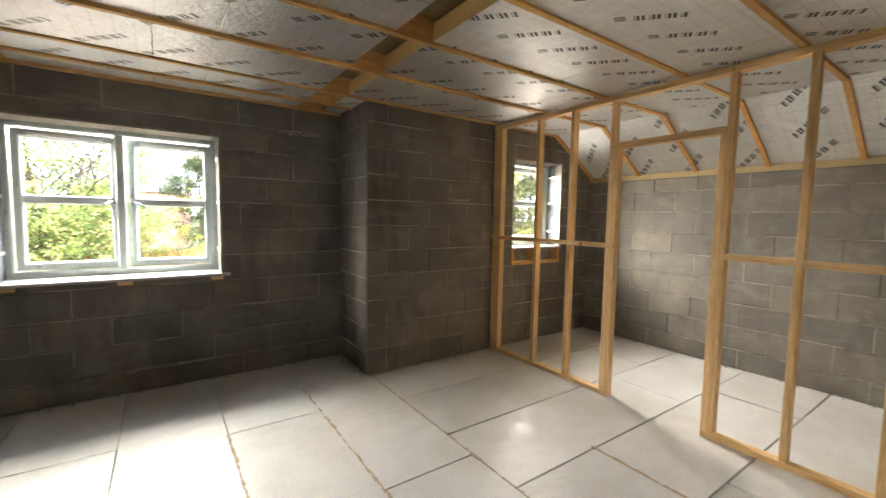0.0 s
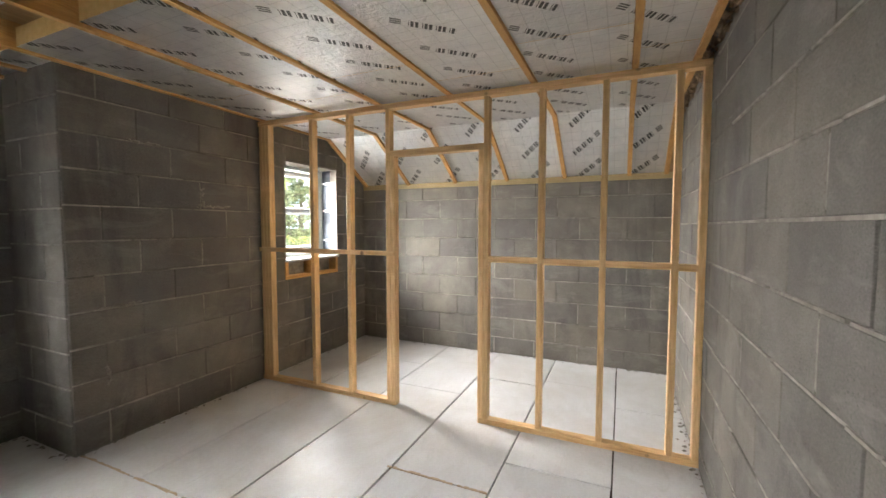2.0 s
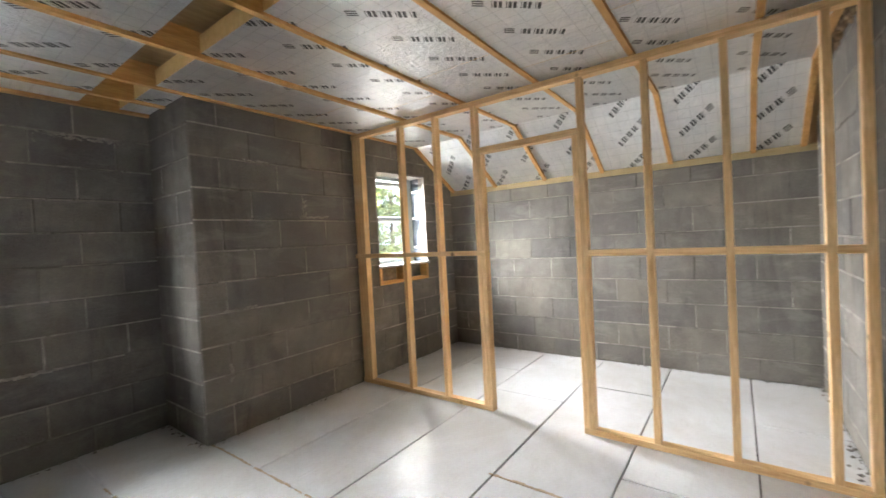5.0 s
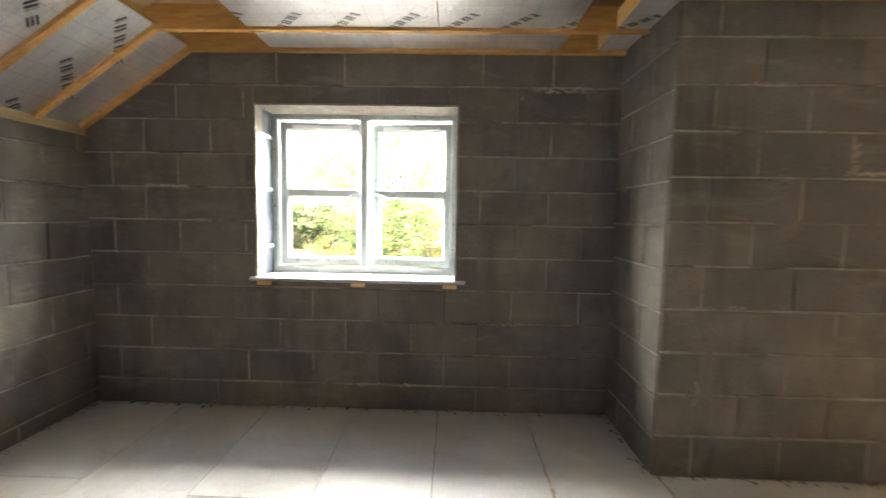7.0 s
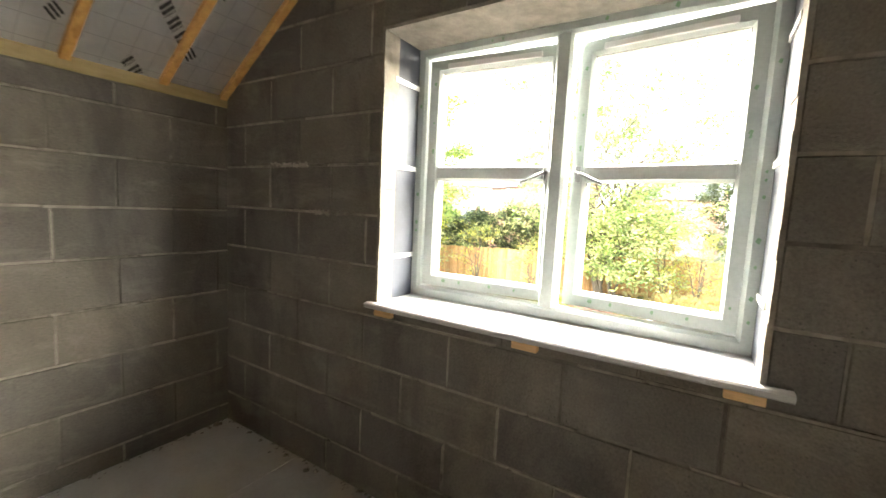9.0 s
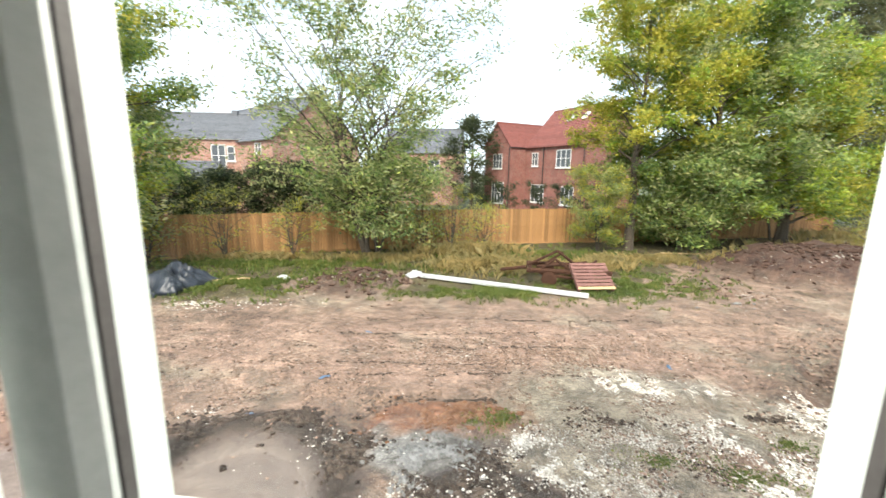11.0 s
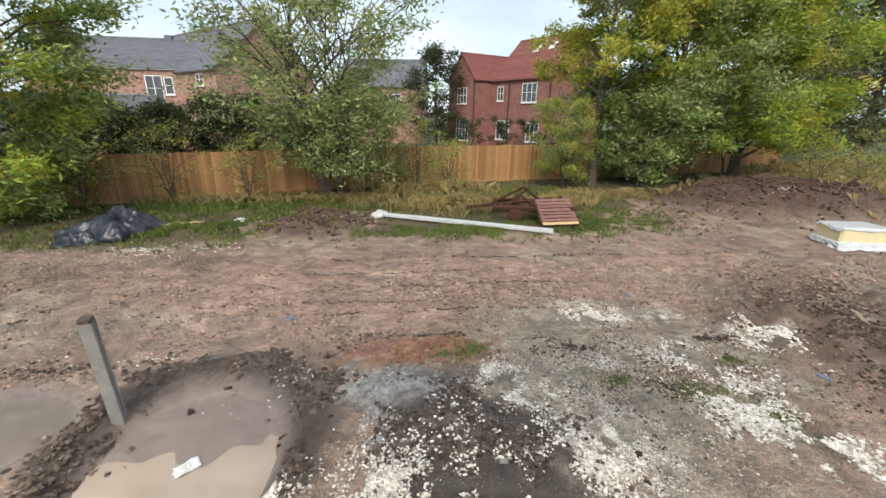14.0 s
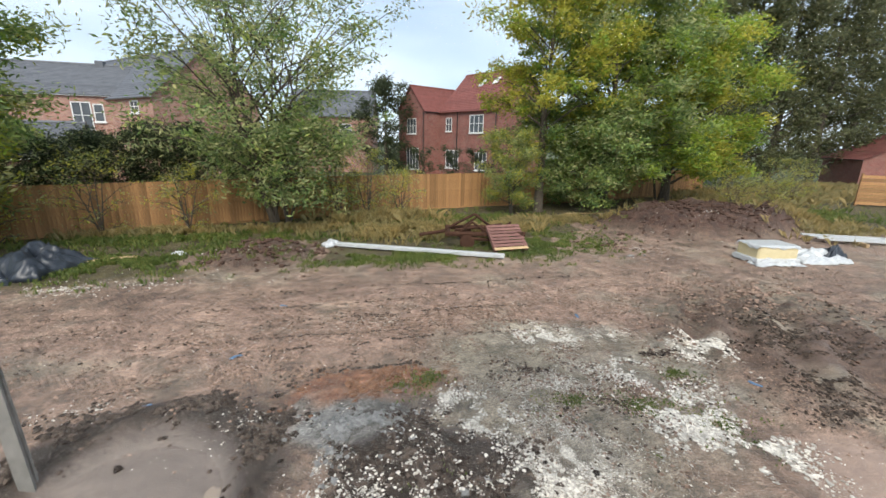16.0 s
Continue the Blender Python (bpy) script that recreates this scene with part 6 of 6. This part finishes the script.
rng = random.Random(11)
columns = [(WEST, -1.10, (1.3, 3.4)), (-1.10, -0.50, (0.6, 2.5)), (-0.50, 0.10, (1.5, 3.3)), (0.10, 0.68, (0.9, 2.87)), (0.68, 1.29, (0.4, 3.13)), (1.29, 1.885, (0.35, 2.08))]
for x0, x1, cuts in columns:
    ys = [SOUTH, *cuts, NORTH]
    for y0, y1 in zip(ys, ys[1:]):
        floor_board(x0, x1, y0, y1, rng)
rows = [(SOUTH, 0.48, (4.0,)), (0.48, 1.095, (2.9, 4.35)), (1.095, 1.71, (2.58, 4.2)), (1.71, 2.35, (3.75,)), (2.35, 2.98, (4.3,)), (2.98, PIER_Y, (3.4,))]
for y0, y1, cuts in rows:
    xs = [1.885, *cuts, EAST]
    for x0, x1 in zip(xs, xs[1:]):
        floor_board(x0, x1, y0, y1, rng, 0.003, 0.008)

# ragged filler in the long joints, and crumbs of mortar along the walls
bm = bmesh.new()
rng = random.Random(5)
for x0, x1, y0, y1 in ((0.68, 0.68, 1.5, 3.1), (1.29, 1.29, 0.0, 3.6), (1.885, 1.885, 0.3, 3.55), (2.58, 2.58, 1.1, 1.7)):
    y = y0
    while y < y1:
        step = rng.uniform(0.015, 0.06)
        if rng.random() < 0.8:
            wd = rng.uniform(0.004, 0.012)
            off = rng.uniform(-0.004, 0.004)
            prism(bm, [(x0 - wd + off, y), (x0 + wd + off, y + rng.uniform(0, 0.01)), (x0 + wd * 0.7 + off, y + step), (x0 - wd * 0.8 + off, y + step)], "z", -0.02, rng.uniform(0.0005, 0.004))
        y += step
filler = part("joint_filler", bm, FILLER, floor, "ragged tan filler in the joints")
vs, fs = [], []
octa = [(1, 0, 0), (0, 1, 0), (-1, 0, 0), (0, -1, 0), (0, 0, 1), (0, 0, -1)]
sides = [(0, 1, 4), (1, 2, 4), (2, 3, 4), (3, 0, 4), (1, 0, 5), (2, 1, 5), (3, 2, 5), (0, 3, 5)]
runs = [((WEST, NORTH), (PIER_X, NORTH), (0, -1)), ((PIER_X, PIER_Y), (3.3, PIER_Y), (0, -1)), ((PIER_X, NORTH), (PIER_X, PIER_Y), (-1, 0)), ((WEST, 0.5), (WEST, NORTH), (1, 0)), ((3.5, PIER_Y), (EAST, PIER_Y), (0, -1)), ((EAST, 0), (EAST, PIER_Y), (-1, 0)), ((0.8, 0.0), (EAST, 0.0), (0, 1))]
for a, b, d in runs:
    length = math.dist(a, b)
    for _ in range(int(length * 75)):
        f, off, s = rng.random(), 0.008 + abs(rng.gauss(0, 0.022)), 0.002 + 0.014 * rng.random() ** 3.5
        x, y, k = a[0] + (b[0] - a[0]) * f + d[0] * off, a[1] + (b[1] - a[1]) * f + d[1] * off, len(vs)
        vs += [(x + px * s * rng.uniform(0.7, 1.4), y + py * s * rng.uniform(0.7, 1.4), s * 0.4 + pz * s * 0.7) for px, py, pz in octa]
        fs += [tuple(k + q for q in t) for t in sides]
crumbs = bpy.data.meshes.new("mortar_crumbs")
crumbs.from_pydata(vs, [], fs)
crumbs.materials.append(plain("grey_mortar_crumbs", (0.14, 0.13, 0.115), (0.34, 0.32, 0.28), 12, 0.95, 0.4, vary=0.3, island=True))
tagged(new("mortar_crumbs", crumbs), "crumbs of mortar along the foot of the walls", "debris", "", "stuff")

# ragged brown packing between the last joist and the rough wall top
vs, fs = [], []
for _ in range(900):
    x, y, z, s, k = rng.uniform(0.3, EAST), rng.uniform(0.0, 0.06), TOP + rng.uniform(-0.005, 0.05), 0.006 + 0.022 * rng.random() ** 2, len(vs)
    vs += [(x + px * s * rng.uniform(0.7, 1.5), y + py * s * rng.uniform(0.6, 1.0), z + pz * s) for px, py, pz in octa]
    fs += [tuple(k + q for q in t) for t in sides]
packing = bpy.data.meshes.new("gap_packing")
packing.from_pydata(vs, [], fs)
packing.materials.append(plain("brown_packing", (0.07, 0.045, 0.03), (0.34, 0.25, 0.16), 30, 0.95, 0.5, vary=0.4, island=True))
tagged(new("gap_packing", packing), "ragged brown packing along the top of the wall", "packing", "", "stuff")


# ---- small leavings ----
def dabs(wall, spots, seed):
    """Lumpy dabs of mortar squeezed out on a wall that faces south. spots: (x, face y, z, width, height)."""
    rng = random.Random(seed)
    bm = bmesh.new()
    for x, y, z, w, h in spots:
        n = max(5, int(max(w, h) / 0.012))
        for k in range(n):
            f = (k + rng.random()) / n - 0.5
            cx, cz = x + (f * w if w >= h else rng.uniform(-0.5, 0.5) * w), z + (f * h if h > w else rng.uniform(-0.5, 0.5) * h)
            r = rng.uniform(0.005, 0.013)
            tip = bm.verts.new((cx, y - 0.010 - r * 0.5, cz))
            ring_v = [bm.verts.new((cx + r * 1.3 * math.cos(t) * rng.uniform(0.7, 1.3), y - 0.007, cz + r * math.sin(t) * rng.uniform(0.7, 1.3))) for t in np.linspace(0, math.tau, 7, endpoint=False)]
            for i in range(7):
                bm.faces.new((ring_v[i], ring_v[(i + 1) % 7], tip))
    part("mortar_dabs", bm, MORTAR, wall, "pale lumps of squeezed-out mortar")


dabs(wall_pier, ((2.86, PIER_Y, 1.615, 0.30, 0.02), (2.75, PIER_Y, 1.70, 0.03, 0.13), (2.35, PIER_Y, 2.04, 0.22, 0.015), (2.15, PIER_Y, 0.92, 0.25, 0.015), (2.05, PIER_Y, 0.46, 0.02, 0.12)), 31)
# the low dab under the window also stands for the paler bounce-lit patch
dabs(wall_north, ((1.45, NORTH, 2.20, 0.5, 0.03), (1.2, NORTH, 2.16, 0.02, 0.07), (-1.2, NORTH, 1.54, 0.3, 0.015), (-0.9, NORTH, 1.31, 0.25, 0.015), (0.3, NORTH, 0.18, 0.4, 0.02), (1.1, NORTH, 0.63, 0.3, 0.015)), 32)
FLAKE = plain("grey_plaster_flake", (0.10, 0.10, 0.10), (0.22, 0.22, 0.21), 40, 0.9, 0.3)
for x, y, s, turn in ((-0.14, 4.39, 0.010, 20), (0.18, 4.43, 0.009, 70), (0.33, 4.31, 0.005, 10)):
    bm = bmesh.new()
    prism(bm, [(-s, -0.4 * s), (0.3 * s, -0.7 * s), (1.2 * s, 0.1 * s), (0.2 * s, 0.6 * s), (-0.8 * s, 0.5 * s)], "z", 0.0, 0.5 * s)
    flake = solid("plaster_flake", bm, FLAKE, "small grey flake of plaster on the window sill", "debris", group="flakes on the sill")
    flake.matrix_world = pose(x, y, 0.9272, 0, 0, turn)
